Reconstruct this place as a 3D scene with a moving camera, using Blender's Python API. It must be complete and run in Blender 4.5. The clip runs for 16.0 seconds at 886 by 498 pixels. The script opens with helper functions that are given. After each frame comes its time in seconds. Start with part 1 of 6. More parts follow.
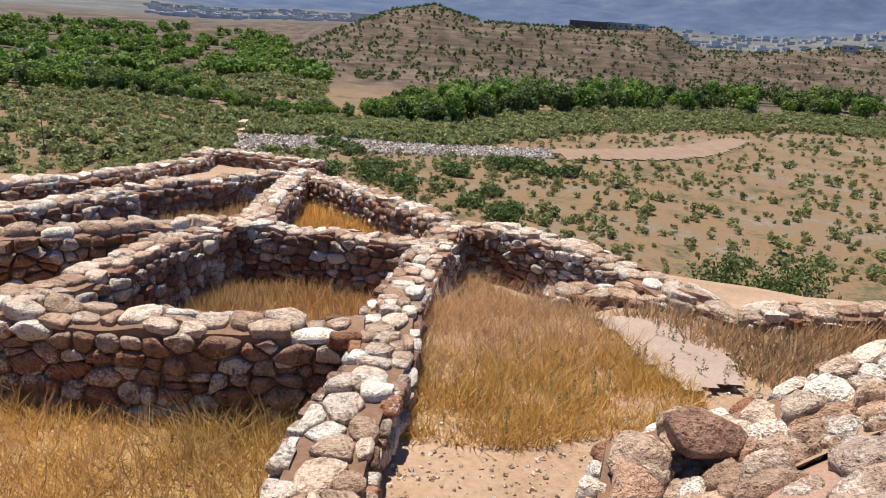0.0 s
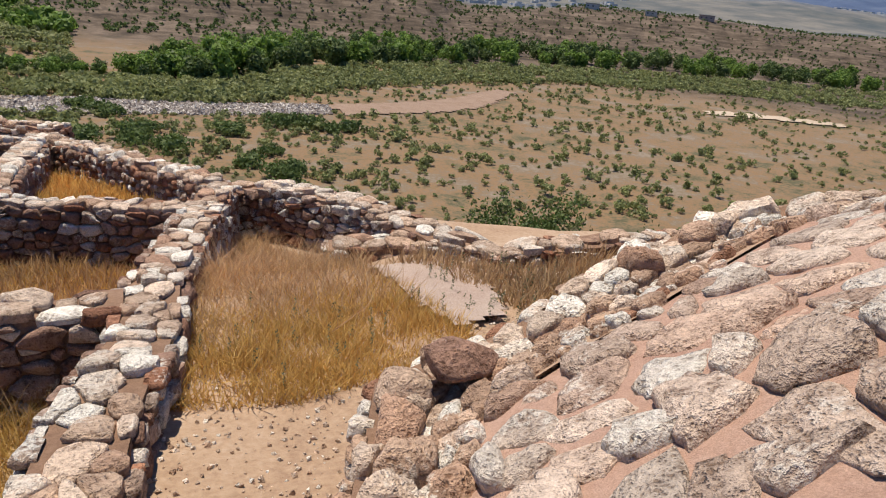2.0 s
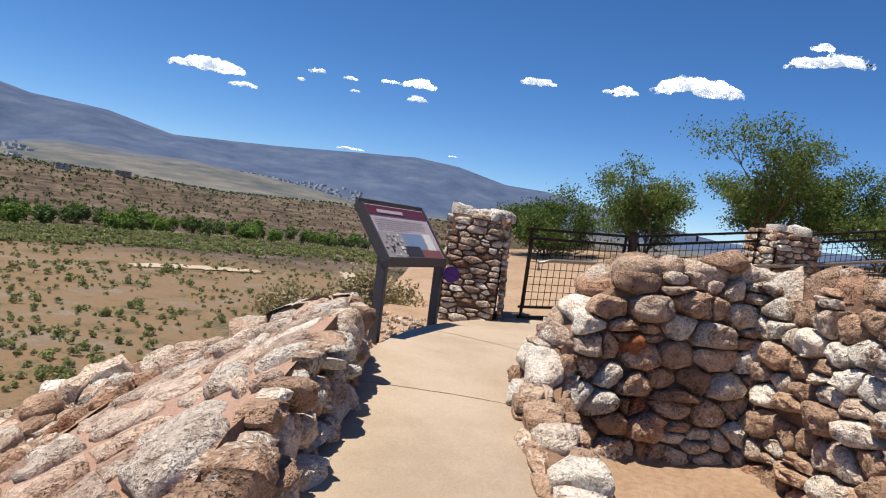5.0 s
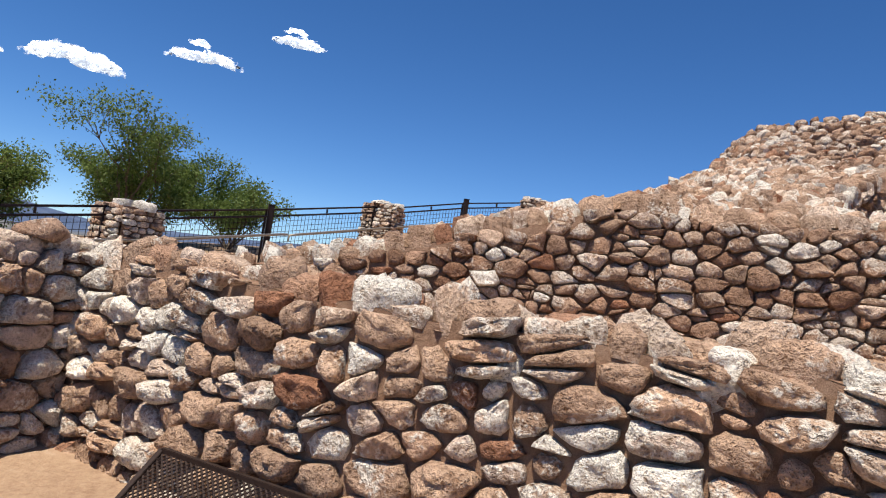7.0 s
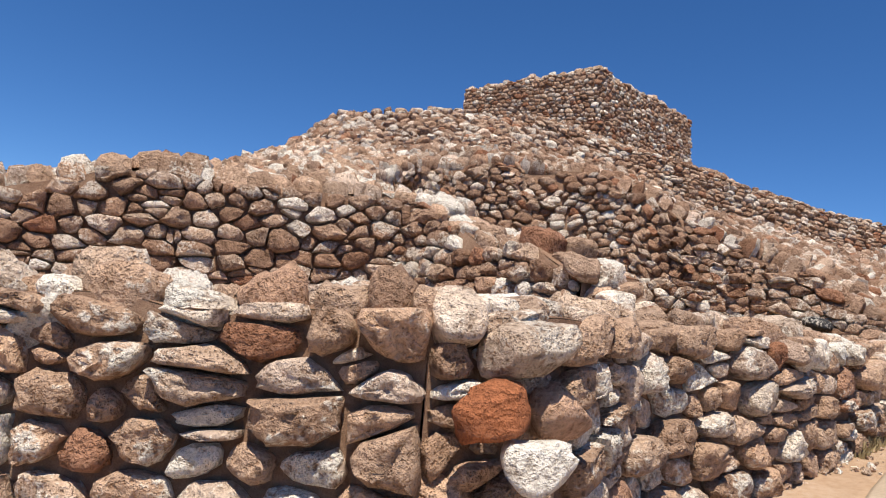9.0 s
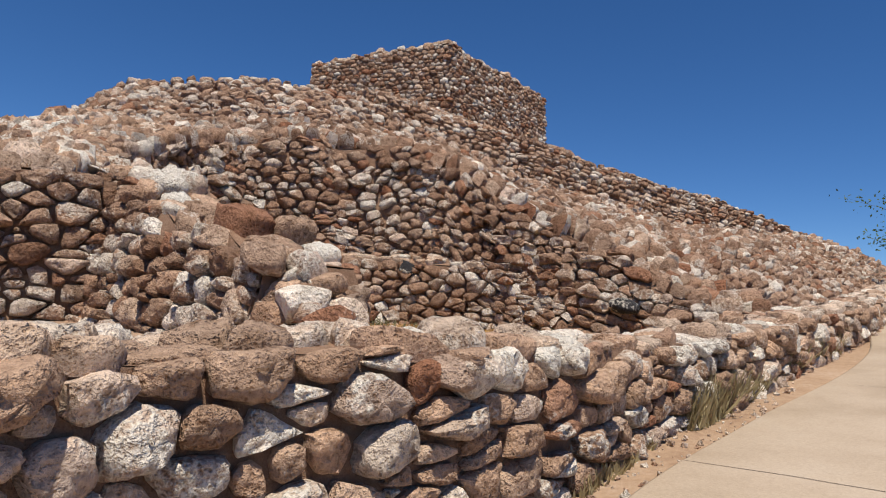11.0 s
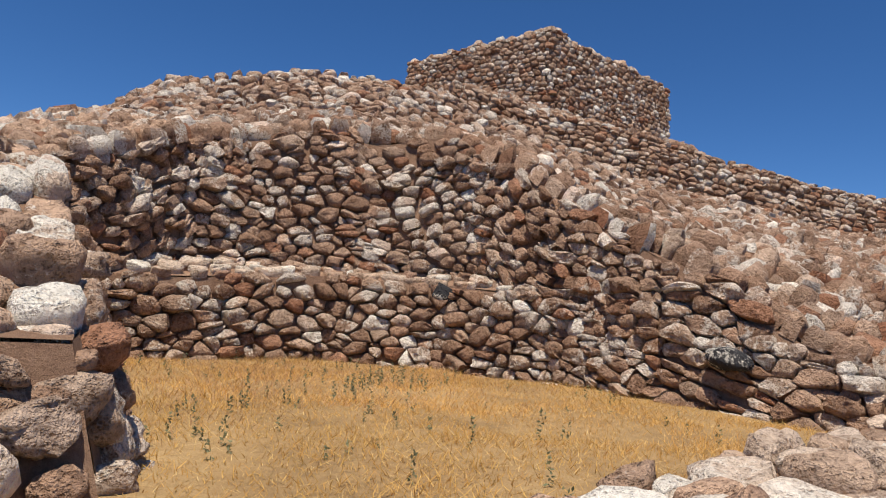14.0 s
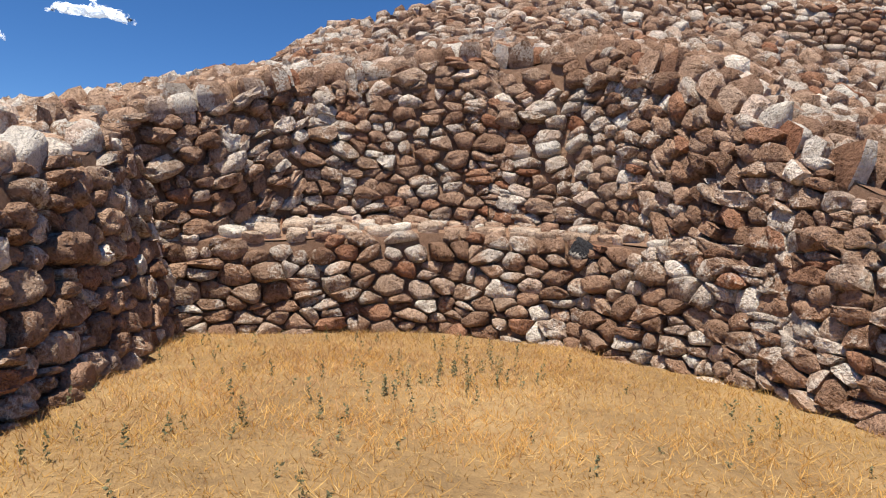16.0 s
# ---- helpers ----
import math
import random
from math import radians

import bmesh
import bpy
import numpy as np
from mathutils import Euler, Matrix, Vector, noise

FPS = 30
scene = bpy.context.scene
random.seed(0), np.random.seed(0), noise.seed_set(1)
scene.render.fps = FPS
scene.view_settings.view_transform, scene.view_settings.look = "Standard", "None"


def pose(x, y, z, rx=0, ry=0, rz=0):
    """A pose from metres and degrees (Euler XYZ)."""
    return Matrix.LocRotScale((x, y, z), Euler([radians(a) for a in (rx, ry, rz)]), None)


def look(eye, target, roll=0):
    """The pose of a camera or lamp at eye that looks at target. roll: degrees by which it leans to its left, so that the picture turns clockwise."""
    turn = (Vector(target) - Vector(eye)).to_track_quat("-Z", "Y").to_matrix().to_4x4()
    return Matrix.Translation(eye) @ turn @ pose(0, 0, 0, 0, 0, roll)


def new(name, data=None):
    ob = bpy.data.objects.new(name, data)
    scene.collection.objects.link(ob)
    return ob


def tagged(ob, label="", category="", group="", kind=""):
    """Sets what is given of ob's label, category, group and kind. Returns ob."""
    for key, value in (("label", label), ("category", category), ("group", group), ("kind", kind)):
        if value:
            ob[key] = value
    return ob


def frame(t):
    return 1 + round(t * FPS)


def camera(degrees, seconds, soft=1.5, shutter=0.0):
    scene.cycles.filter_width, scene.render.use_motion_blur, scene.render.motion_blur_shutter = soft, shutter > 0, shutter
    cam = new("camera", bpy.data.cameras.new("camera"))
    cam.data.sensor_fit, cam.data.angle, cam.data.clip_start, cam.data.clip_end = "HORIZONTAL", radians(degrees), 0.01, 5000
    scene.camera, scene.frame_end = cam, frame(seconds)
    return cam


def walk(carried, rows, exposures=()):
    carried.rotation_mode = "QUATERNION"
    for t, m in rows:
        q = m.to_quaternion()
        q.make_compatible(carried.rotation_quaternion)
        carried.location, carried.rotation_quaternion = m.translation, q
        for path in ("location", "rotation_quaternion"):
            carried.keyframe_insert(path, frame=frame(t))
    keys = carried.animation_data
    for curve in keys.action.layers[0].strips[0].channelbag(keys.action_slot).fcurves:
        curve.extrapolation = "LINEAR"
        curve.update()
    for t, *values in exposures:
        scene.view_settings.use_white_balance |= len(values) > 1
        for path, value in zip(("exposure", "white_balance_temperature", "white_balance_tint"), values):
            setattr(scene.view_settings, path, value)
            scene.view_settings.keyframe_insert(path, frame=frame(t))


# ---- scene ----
cam = camera(65.3, 16.0, 1.1)
METRES, EYE, TILT, LEAN, TURN = 9.5, 1.5, -18.3, -4.0, 0.0
ROWS = [
    (0.0, 0.0, 0.0, 0.0, 0.0, 0.0, -0.0),
    (0.5, 0.0, -0.0002, 0.0, -3.98, -1.63, -0.14),
    (1.0, 0.0036, 0.0041, -0.0041, -7.19, -2.99, 0.66),
    (1.5, 0.0083, 0.0016, -0.0044, -12.16, -4.18, 2.17),
    (2.0, 0.0152, -0.0046, -0.0045, -17.57, -4.18, 3.98),
    (2.5, 0.0237, -0.0134, -0.0034, -23.5, -2.55, 6.08),
    (3.0, 0.0311, -0.0208, -0.0025, -28.62, -0.39, 6.94),
    (5.5, 0.0646, -0.0613, -0.01, -74.17, 1.91, 10.75),
    (6.0, 0.0675, -0.0757, -0.0166, -88.4, -1.28, 9.49),
    (6.5, 0.0701, -0.0816, -0.0178, -101.23, -4.85, 8.03),
    (7.0, 0.0674, -0.0876, -0.0217, -111.02, -7.06, 7.56),
    (7.5, 0.0561, -0.1062, -0.0311, -122.05, -9.54, 6.86),
    (8.0, 0.0437, -0.1321, -0.0417, -130.7, -11.51, 4.78),
    (8.5, 0.0355, -0.1613, -0.0515, -135.36, -12.03, 3.82),
    (9.0, 0.0164, -0.198, -0.0668, -140.01, -10.68, 3.18),
    (9.5, 0.0019, -0.246, -0.0811, -145.51, -9.92, 1.98),
    (10.0, -0.0142, -0.2971, -0.0912, -150.44, -9.66, 0.86),
    (12.5, -0.0212, -0.5423, -0.1191, -147.38, -16.51, 6.63),
    (13.0, -0.0121, -0.5874, -0.1283, -147.61, -16.07, 6.28),
    (13.5, -0.0016, -0.6356, -0.1414, -145.04, -13.53, 5.25),
    (14.0, 0.0222, -0.6832, -0.1519, -138.59, -11.15, 5.17),
    (14.5, 0.0373, -0.7288, -0.1606, -130.36, -11.94, 6.07),
    (15.0, 0.0534, -0.7886, -0.1708, -123.3, -13.68, 8.42),
    (15.5, 0.0602, -0.8506, -0.1822, -120.27, -14.63, 10.57),
    (16.0, 0.0575, -0.9072, -0.1931, -117.83, -13.16, 12.04),
]
walk(cam, [(t, pose(0, 0, EYE, TILT, LEAN, TURN) @ pose(METRES * x, METRES * y, METRES * z, 90 + pitch, roll, yaw)) for t, x, y, z, yaw, pitch, roll in ROWS],
     exposures=((0.0, 0.68), (1.0, 0.62), (2.0, 0.46), (3.2, 0.55), (5.3, 0.5), (7.0, 0.6), (9.0, 0.6), (10.2, 0.36), (12.3, 0.24), (14.0, 0.36), (15.0, 0.52), (16.0, 0.55)))
TAU = math.tau


# ---- world, sun, exposure ----
SUN_DIR = Vector((-0.21, 0.32, 1.12)).normalized()
world = bpy.data.worlds.new("sky")
scene.world = world
world.use_nodes = True
wn = world.node_tree.nodes
sky = wn.new("ShaderNodeTexSky")
sky.sky_type = "NISHITA"
sky.sun_disc = False
sky.sun_elevation = math.asin(SUN_DIR.z)
sky.sun_rotation = math.atan2(SUN_DIR.x, SUN_DIR.y)
sky.altitude = 2600
sky.air_density = 0.9
sky.dust_density = 0.0
sky.ozone_density = 5.0
wn["Background"].inputs["Strength"].default_value = 0.092
vivid = wn.new("ShaderNodeHueSaturation")
vivid.inputs["Saturation"].default_value = 1.2
vivid.inputs["Hue"].default_value = 0.504
world.node_tree.links.new(sky.outputs[0], vivid.inputs["Color"])
world.node_tree.links.new(vivid.outputs[0], wn["Background"].inputs[0])
sun = new("sun", bpy.data.lights.new("sun", "SUN"))
sun.data.energy = 4.55
sun.data.angle = radians(0.5)
sun.data.color = (1.0, 0.915, 0.785)
sun.matrix_world = look(SUN_DIR * 60, (0, 0, 0))


# ---- materials ----
def nodes(name, rough=0.9):
    m = bpy.data.materials.new(name)
    m.use_nodes = True
    t = m.node_tree
    b = t.nodes["Principled BSDF"]
    b.inputs["Roughness"].default_value = rough
    b.inputs["Specular IOR Level"].default_value = 0.25
    return m, t, b


def noise_tex(t, scale, detail=6.0, rough=0.6, vec=None):
    n = t.nodes.new("ShaderNodeTexNoise")
    n.inputs["Scale"].default_value = scale
    n.inputs["Detail"].default_value = detail
    n.inputs["Roughness"].default_value = rough
    if vec:
        t.links.new(vec, n.inputs["Vector"])
    return n.outputs["Fac"]


def ramp(t, fac, stops, mode="LINEAR"):
    r = t.nodes.new("ShaderNodeValToRGB")
    r.color_ramp.interpolation = mode
    e = r.color_ramp.elements
    while len(e) < len(stops):
        e.new(0.5)
    for el, (p, c) in zip(e, stops):
        el.position = p
        el.color = (*c, 1)
    t.links.new(fac, r.inputs[0])
    return r.outputs[0]


def mix(t, fac, a, b, mode="MIX"):
    n = t.nodes.new("ShaderNodeMix")
    n.data_type = "RGBA"
    n.blend_type = mode
    for sock, v in ((n.inputs[0], fac), (n.inputs[6], a), (n.inputs[7], b)):
        if isinstance(v, (int, float)):
            sock.default_value = v
        elif isinstance(v, tuple):
            sock.default_value = (*v, 1)
        else:
            t.links.new(v, sock)
    return n.outputs[2]


def maths(t, op, a, b=0.0):
    n = t.nodes.new("ShaderNodeMath")
    n.operation = op
    for sock, v in ((n.inputs[0], a), (n.inputs[1], b)):
        if isinstance(v, (int, float)):
            sock.default_value = v
        else:
            t.links.new(v, sock)
    return n.outputs[0]


def bump(t, bsdf, height, strength, dist):
    n = t.nodes.new("ShaderNodeBump")
    n.inputs["Strength"].default_value = strength
    n.inputs["Distance"].default_value = dist
    t.links.new(height, n.inputs["Height"])
    t.links.new(n.outputs[0], bsdf.inputs["Normal"])


def position(t):
    return t.nodes.new("ShaderNodeNewGeometry").outputs["Position"]


def random_value(t):
    """One random value for each piece, whether it is an object or an island of a joined mesh."""
    a = t.nodes.new("ShaderNodeObjectInfo").outputs["Random"]
    b = t.nodes.new("ShaderNodeNewGeometry").outputs["Random Per Island"]
    return maths(t, "FRACT", maths(t, "ADD", maths(t, "MULTIPLY", a, 7.31), b))


def rock_material(name, stops, pits=1.0, lime=0.75):
    m, t, b = nodes(name, 0.92)
    pos = position(t)
    rnd = random_value(t)
    base = ramp(t, rnd, stops)
    # a second random value: how bleached or stained the whole stone is
    worn = maths(t, "FRACT", maths(t, "MULTIPLY", rnd, 17.3))
    base = mix(t, 1.0, base, ramp(t, worn, [(0.0, (0.82, 0.77, 0.73)), (0.5, (1.06, 1.04, 1.02)), (1.0, (1.3, 1.26, 1.22))]), "MULTIPLY")
    n1 = noise_tex(t, 9, 6, 0.62, pos)
    n2 = noise_tex(t, 110, 4, 0.6, pos)
    n3 = noise_tex(t, 2.2, 4, 0.6, pos)
    n4 = noise_tex(t, 36, 4, 0.6, pos)
    tone = ramp(t, n1, [(0.28, (0.64, 0.58, 0.53)), (0.46, (0.98, 0.96, 0.94)), (0.66, (1.22, 1.21, 1.19))])
    col = mix(t, 1.0, base, tone, "MULTIPLY")
    grain = ramp(t, n2, [(0.32, (0.55, 0.52, 0.49)), (0.5, (1.18, 1.17, 1.15))])
    col = mix(t, 0.25, col, grain, "MULTIPLY")
    # shade of the hollows put into the colour, with high spots lightened
    col = mix(t, 0.5, col, ramp(t, n4, [(0.34, (0.66, 0.61, 0.57)), (0.47, (0.98, 0.97, 0.96)), (0.64, (1.16, 1.16, 1.15))]), "MULTIPLY")
    # pale lime crust in patches
    crust = maths(t, "MULTIPLY", ramp(t, maths(t, "ADD", maths(t, "ADD", maths(t, "MULTIPLY", n3, 0.72), maths(t, "MULTIPLY", n4, 0.28)), maths(t, "MULTIPLY", rnd, 0.13)), [(0.605, (0, 0, 0)), (0.65, (1, 1, 1))]), lime)
    col = mix(t, crust, col, mix(t, 1.0, grain, (0.80, 0.73, 0.63), "MULTIPLY"))
    # open pores, as in tufa, coarse and fine; their shade is painted dark
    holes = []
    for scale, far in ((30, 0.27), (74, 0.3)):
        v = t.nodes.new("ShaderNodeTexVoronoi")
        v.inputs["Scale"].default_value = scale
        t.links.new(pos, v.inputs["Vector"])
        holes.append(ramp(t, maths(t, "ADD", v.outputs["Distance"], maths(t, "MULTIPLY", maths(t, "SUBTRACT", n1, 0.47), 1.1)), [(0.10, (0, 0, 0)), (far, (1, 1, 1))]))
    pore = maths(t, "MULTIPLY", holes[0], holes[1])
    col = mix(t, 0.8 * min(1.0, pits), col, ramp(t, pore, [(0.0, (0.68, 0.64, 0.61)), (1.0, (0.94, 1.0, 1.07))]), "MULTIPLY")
    t.links.new(col, b.inputs["Base Color"])
    hgt = maths(t, "ADD", maths(t, "ADD", n1, maths(t, "MULTIPLY", n2, 0.35)), maths(t, "ADD", maths(t, "MULTIPLY", pore, 0.5 * pits), maths(t, "MULTIPLY", n4, 1.3)))
    bump(t, b, hgt, 1.0, 0.036)
    return m


CREAM, PALE, TAN = (0.84, 0.77, 0.67), (0.70, 0.55, 0.43), (0.52, 0.34, 0.23)
BROWN, RUST, GREY = (0.44, 0.29, 0.20), (0.40, 0.19, 0.11), (0.60, 0.46, 0.37)
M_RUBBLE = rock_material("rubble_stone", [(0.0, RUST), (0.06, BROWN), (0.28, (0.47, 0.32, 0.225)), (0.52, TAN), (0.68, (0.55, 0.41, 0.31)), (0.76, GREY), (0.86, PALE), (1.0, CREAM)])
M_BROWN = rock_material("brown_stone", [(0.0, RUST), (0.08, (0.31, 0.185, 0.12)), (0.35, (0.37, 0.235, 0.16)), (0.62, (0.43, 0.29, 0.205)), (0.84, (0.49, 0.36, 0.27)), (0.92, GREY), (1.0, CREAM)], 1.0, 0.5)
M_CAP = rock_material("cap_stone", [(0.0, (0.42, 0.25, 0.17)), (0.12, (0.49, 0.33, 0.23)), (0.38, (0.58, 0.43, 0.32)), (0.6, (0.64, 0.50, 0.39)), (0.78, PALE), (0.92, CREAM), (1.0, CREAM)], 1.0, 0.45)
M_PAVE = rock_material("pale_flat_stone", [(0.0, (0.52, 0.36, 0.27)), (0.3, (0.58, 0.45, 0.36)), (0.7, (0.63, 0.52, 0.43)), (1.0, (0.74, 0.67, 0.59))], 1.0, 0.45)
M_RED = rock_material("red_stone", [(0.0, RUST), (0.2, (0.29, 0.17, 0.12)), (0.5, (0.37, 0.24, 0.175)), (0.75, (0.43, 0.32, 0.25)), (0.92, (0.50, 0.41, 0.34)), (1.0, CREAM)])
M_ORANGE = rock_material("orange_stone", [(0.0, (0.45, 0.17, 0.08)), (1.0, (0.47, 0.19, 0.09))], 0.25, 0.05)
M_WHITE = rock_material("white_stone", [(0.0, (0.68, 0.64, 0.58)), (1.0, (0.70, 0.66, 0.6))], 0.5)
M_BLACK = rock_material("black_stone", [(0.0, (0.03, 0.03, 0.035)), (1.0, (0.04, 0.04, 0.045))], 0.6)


def earth_material(name, dark, mid, light, scale=1.0, relief=0.03):
    m, t, b = nodes(name, 0.96)
    pos = position(t)
    n1 = noise_tex(t, 0.9 * scale, 6, 0.6, pos)
    n2 = noise_tex(t, 14 * scale, 8, 0.7, pos)
    n3 = noise_tex(t, 110 * scale, 4, 0.7, pos)
    f = maths(t, "ADD", maths(t, "MULTIPLY", n1, 0.55), maths(t, "MULTIPLY", n2, 0.45))
    col = ramp(t, f, [(0.3, dark), (0.5, mid), (0.68, light)])
    col = mix(t, 0.7, col, ramp(t, n3, [(0.3, (0.65, 0.63, 0.6)), (0.65, (1.2, 1.2, 1.2))]), "MULTIPLY")
    t.links.new(col, b.inputs["Base Color"])
    bump(t, b, maths(t, "ADD", n2, maths(t, "MULTIPLY", n3, 0.4)), 0.8, relief)
    return m


M_MORTAR = earth_material("mud_mortar", (0.17, 0.097, 0.062), (0.28, 0.172, 0.114), (0.39, 0.265, 0.185), 1.6)
M_DIRT = earth_material("pink_dirt", (0.28, 0.18, 0.12), (0.38, 0.26, 0.18), (0.47, 0.35, 0.26), 1.2, 0.02)
M_STRAW = earth_material("straw_ground", (0.19, 0.125, 0.065), (0.37, 0.24, 0.11), (0.50, 0.35, 0.175), 1.0, 0.03)


def concrete():
    m, t, b = nodes("tan_concrete", 0.85)
    pos = position(t)
    n1 = noise_tex(t, 1.3, 5, 0.6, pos)
    n2 = noise_tex(t, 60, 6, 0.7, pos)
    n3 = noise_tex(t, 400, 2, 0.6, pos)
    col = ramp(t, n1, [(0.3, (0.35, 0.275, 0.20)), (0.55, (0.43, 0.345, 0.26)), (0.75, (0.46, 0.38, 0.295))])
    col = mix(t, 0.55, col, ramp(t, n2, [(0.35, (0.78, 0.77, 0.76)), (0.6, (1.08, 1.08, 1.08))]), "MULTIPLY")
    col = mix(t, 0.4, col, ramp(t, n3, [(0.35, (0.75, 0.74, 0.73)), (0.6, (1.1, 1.1, 1.1))]), "MULTIPLY")
    t.links.new(col, b.inputs["Base Color"])
    bump(t, b, maths(t, "ADD", n2, n3), 0.25, 0.004)
    return m


M_PATH = concrete()


def plain(name, col, rough=0.6, metal=0.0, vary=0.25, scale=30.0):
    m, t, b = nodes(name, rough)
    b.inputs["Metallic"].default_value = metal
    n = noise_tex(t, scale, 5, 0.65, position(t))
    lo, hi = tuple(c * (1 - vary) for c in col), tuple(min(1, c * (1 + vary)) for c in col)
    t.links.new(ramp(t, n, [(0.3, lo), (0.7, hi)]), b.inputs["Base Color"])
    bump(t, b, n, 0.15, 0.003)
    return m


M_RAIL = plain("rusted_brown_steel", (0.035, 0.022, 0.018), 0.55, 0.3)
M_PIPE = plain("weathered_steel_pipe", (0.32, 0.28, 0.23), 0.45, 0.7)
M_SIGN = plain("grey_powder_coat", (0.085, 0.08, 0.085), 0.5, 0.1, 0.1)
M_BARK = plain("grey_bark", (0.13, 0.10, 0.075), 0.95, 0, 0.4, 14)


def leaf_material(name, a, b_col, through_light=0.25):
    m, t, b = nodes(name, 0.6)
    col = ramp(t, t.nodes.new("ShaderNodeNewGeometry").outputs["Random Per Island"], [(0.0, a), (1.0, b_col)])
    big = noise_tex(t, 0.25, 3, 0.5, position(t))
    col = mix(t, 1.0, col, ramp(t, big, [(0.3, (0.75, 0.8, 0.75)), (0.7, (1.2, 1.15, 1.1))]), "MULTIPLY")
    t.links.new(col, b.inputs["Base Color"])
    tr = t.nodes.new("ShaderNodeBsdfTranslucent")
    t.links.new(col, tr.inputs[0])
    mx = t.nodes.new("ShaderNodeMixShader")
    mx.inputs[0].default_value = through_light
    t.links.new(b.outputs[0], mx.inputs[1])
    t.links.new(tr.outputs[0], mx.inputs[2])
    t.links.new(mx.outputs[0], t.nodes["Material Output"].inputs[0])
    return m


M_MESQUITE = leaf_material("mesquite_leaves", (0.085, 0.135, 0.03), (0.18, 0.24, 0.07), 0.4)
M_SHRUB = leaf_material("grey_green_shrub", (0.13, 0.14, 0.075), (0.26, 0.27, 0.16), 0.35)
M_SCRUB = leaf_material("olive_scrub_leaves", (0.15, 0.175, 0.06), (0.34, 0.36, 0.16), 0.4)
M_SHRUB_DARK = leaf_material("dark_green_shrub", (0.056, 0.094, 0.027), (0.150, 0.200, 0.062), 0.35)
M_COTTONWOOD = leaf_material("cottonwood_leaves", (0.088, 0.163, 0.025), (0.225, 0.325, 0.069), 0.4)
M_BROOM = leaf_material("dry_pale_broom", (0.27, 0.22, 0.12), (0.40, 0.34, 0.20))
M_GOLD = leaf_material("golden_dry_grass", (0.50, 0.28, 0.085), (0.72, 0.48, 0.17), 0.45)
M_BLEACHED = leaf_material("bleached_straw", (0.56, 0.38, 0.15), (0.76, 0.58, 0.30), 0.4)
M_BRUSH = leaf_material("brown_dry_weeds", (0.38, 0.225, 0.12), (0.62, 0.42, 0.24), 0.45)


# ---- mesh helpers ----
def np_mesh(name, verts, faces, mat, smooth=False, sharp=0):
    """A mesh from arrays of vertices and of faces with three or four corners each."""
    me = bpy.data.meshes.new(name)
    verts, faces = np.asarray(verts, np.float32), np.asarray(faces, np.int32)
    n, k = faces.shape
    me.vertices.add(len(verts))
    me.vertices.foreach_set("co", verts.ravel())
    me.loops.add(n * k)
    me.loops.foreach_set("vertex_index", faces.ravel())
    me.polygons.add(n)
    me.polygons.foreach_set("loop_start", np.arange(0, n * k, k, dtype=np.int32))
    me.polygons.foreach_set("use_smooth", np.full(n, smooth))
    me.materials.append(mat)
    me.update(calc_edges=True)
    me.validate()
    if sharp:
        me.set_sharp_from_angle(angle=radians(sharp))
    return me


def part(name, me, parent=None, label=""):
    ob = new(name, me)
    ob.parent = parent
    if label:
        tagged(ob, label)
    return ob


def bm_mesh(name, bm, mat, smooth=False):
    me = bpy.data.meshes.new(name)
    bm.to_mesh(me)
    bm.free()
    me.materials.append(mat)
    for p in me.polygons:
        p.use_smooth = smooth
    return me


def box_bm(bm, m, sx, sy, sz, bevel=0.0):
    r = bmesh.ops.create_cube(bm, size=1.0, matrix=m @ Matrix.Diagonal((sx, sy, sz, 1)))
    if bevel:
        edges = list({e for v in r["verts"] for e in v.link_edges})
        bmesh.ops.bevel(bm, geom=edges, offset=bevel, segments=2, affect="EDGES")


def box(name, m, sx, sy, sz, mat, parent=None, bevel=0.0, label=""):
    bm = bmesh.new()
    box_bm(bm, m, sx, sy, sz, bevel)
    return part(name, bm_mesh(name, bm, mat), parent, label)


def beam_matrix(a, b):
    a, b = Vector(a), Vector(b)
    return Matrix.Translation((a + b) / 2) @ (b - a).to_track_quat("Z", "Y").to_matrix().to_4x4(), (b - a).length


def beam(name, a, b, w, d, mat, parent=None, bevel=0.003):
    m, ln = beam_matrix(a, b)
    return box(name, m, w, d, ln, mat, parent, bevel)


def tube(name, pts, radius, mat, parent=None, sides=8, taper=1.0):
    """A round bar along points; taper: the far end's radius as a share of the near one's."""
    vs, fs = [], []
    pts = [Vector(p) for p in pts]
    for i, p in enumerate(pts):
        d = (pts[min(i + 1, len(pts) - 1)] - pts[max(i - 1, 0)]).normalized()
        q = d.to_track_quat("Z", "Y")
        r = radius * (1 + (taper - 1) * i / max(1, len(pts) - 1))
        for k in range(sides):
            vs.append(p + q @ Vector((r * math.cos(TAU * k / sides), r * math.sin(TAU * k / sides), 0)))
    for i in range(len(pts) - 1):
        for k in range(sides):
            a, b = i * sides + k, i * sides + (k + 1) % sides
            fs.append((a, b, b + sides, a + sides))
    return part(name, np_mesh(name, vs, fs, mat, True), parent)


def poly_at(pts, u):
    """The point at length u along a polyline whose points start with x, y."""
    for a, b in zip(pts, pts[1:]):
        ln = math.hypot(b[0] - a[0], b[1] - a[1])
        if u <= ln or b is pts[-1]:
            f = u / ln
            return tuple(p + (q - p) * f for p, q in zip(a, b))
        u -= ln


def poly_len(pts):
    return sum(math.hypot(b[0] - a[0], b[1] - a[1]) for a, b in zip(pts, pts[1:]))


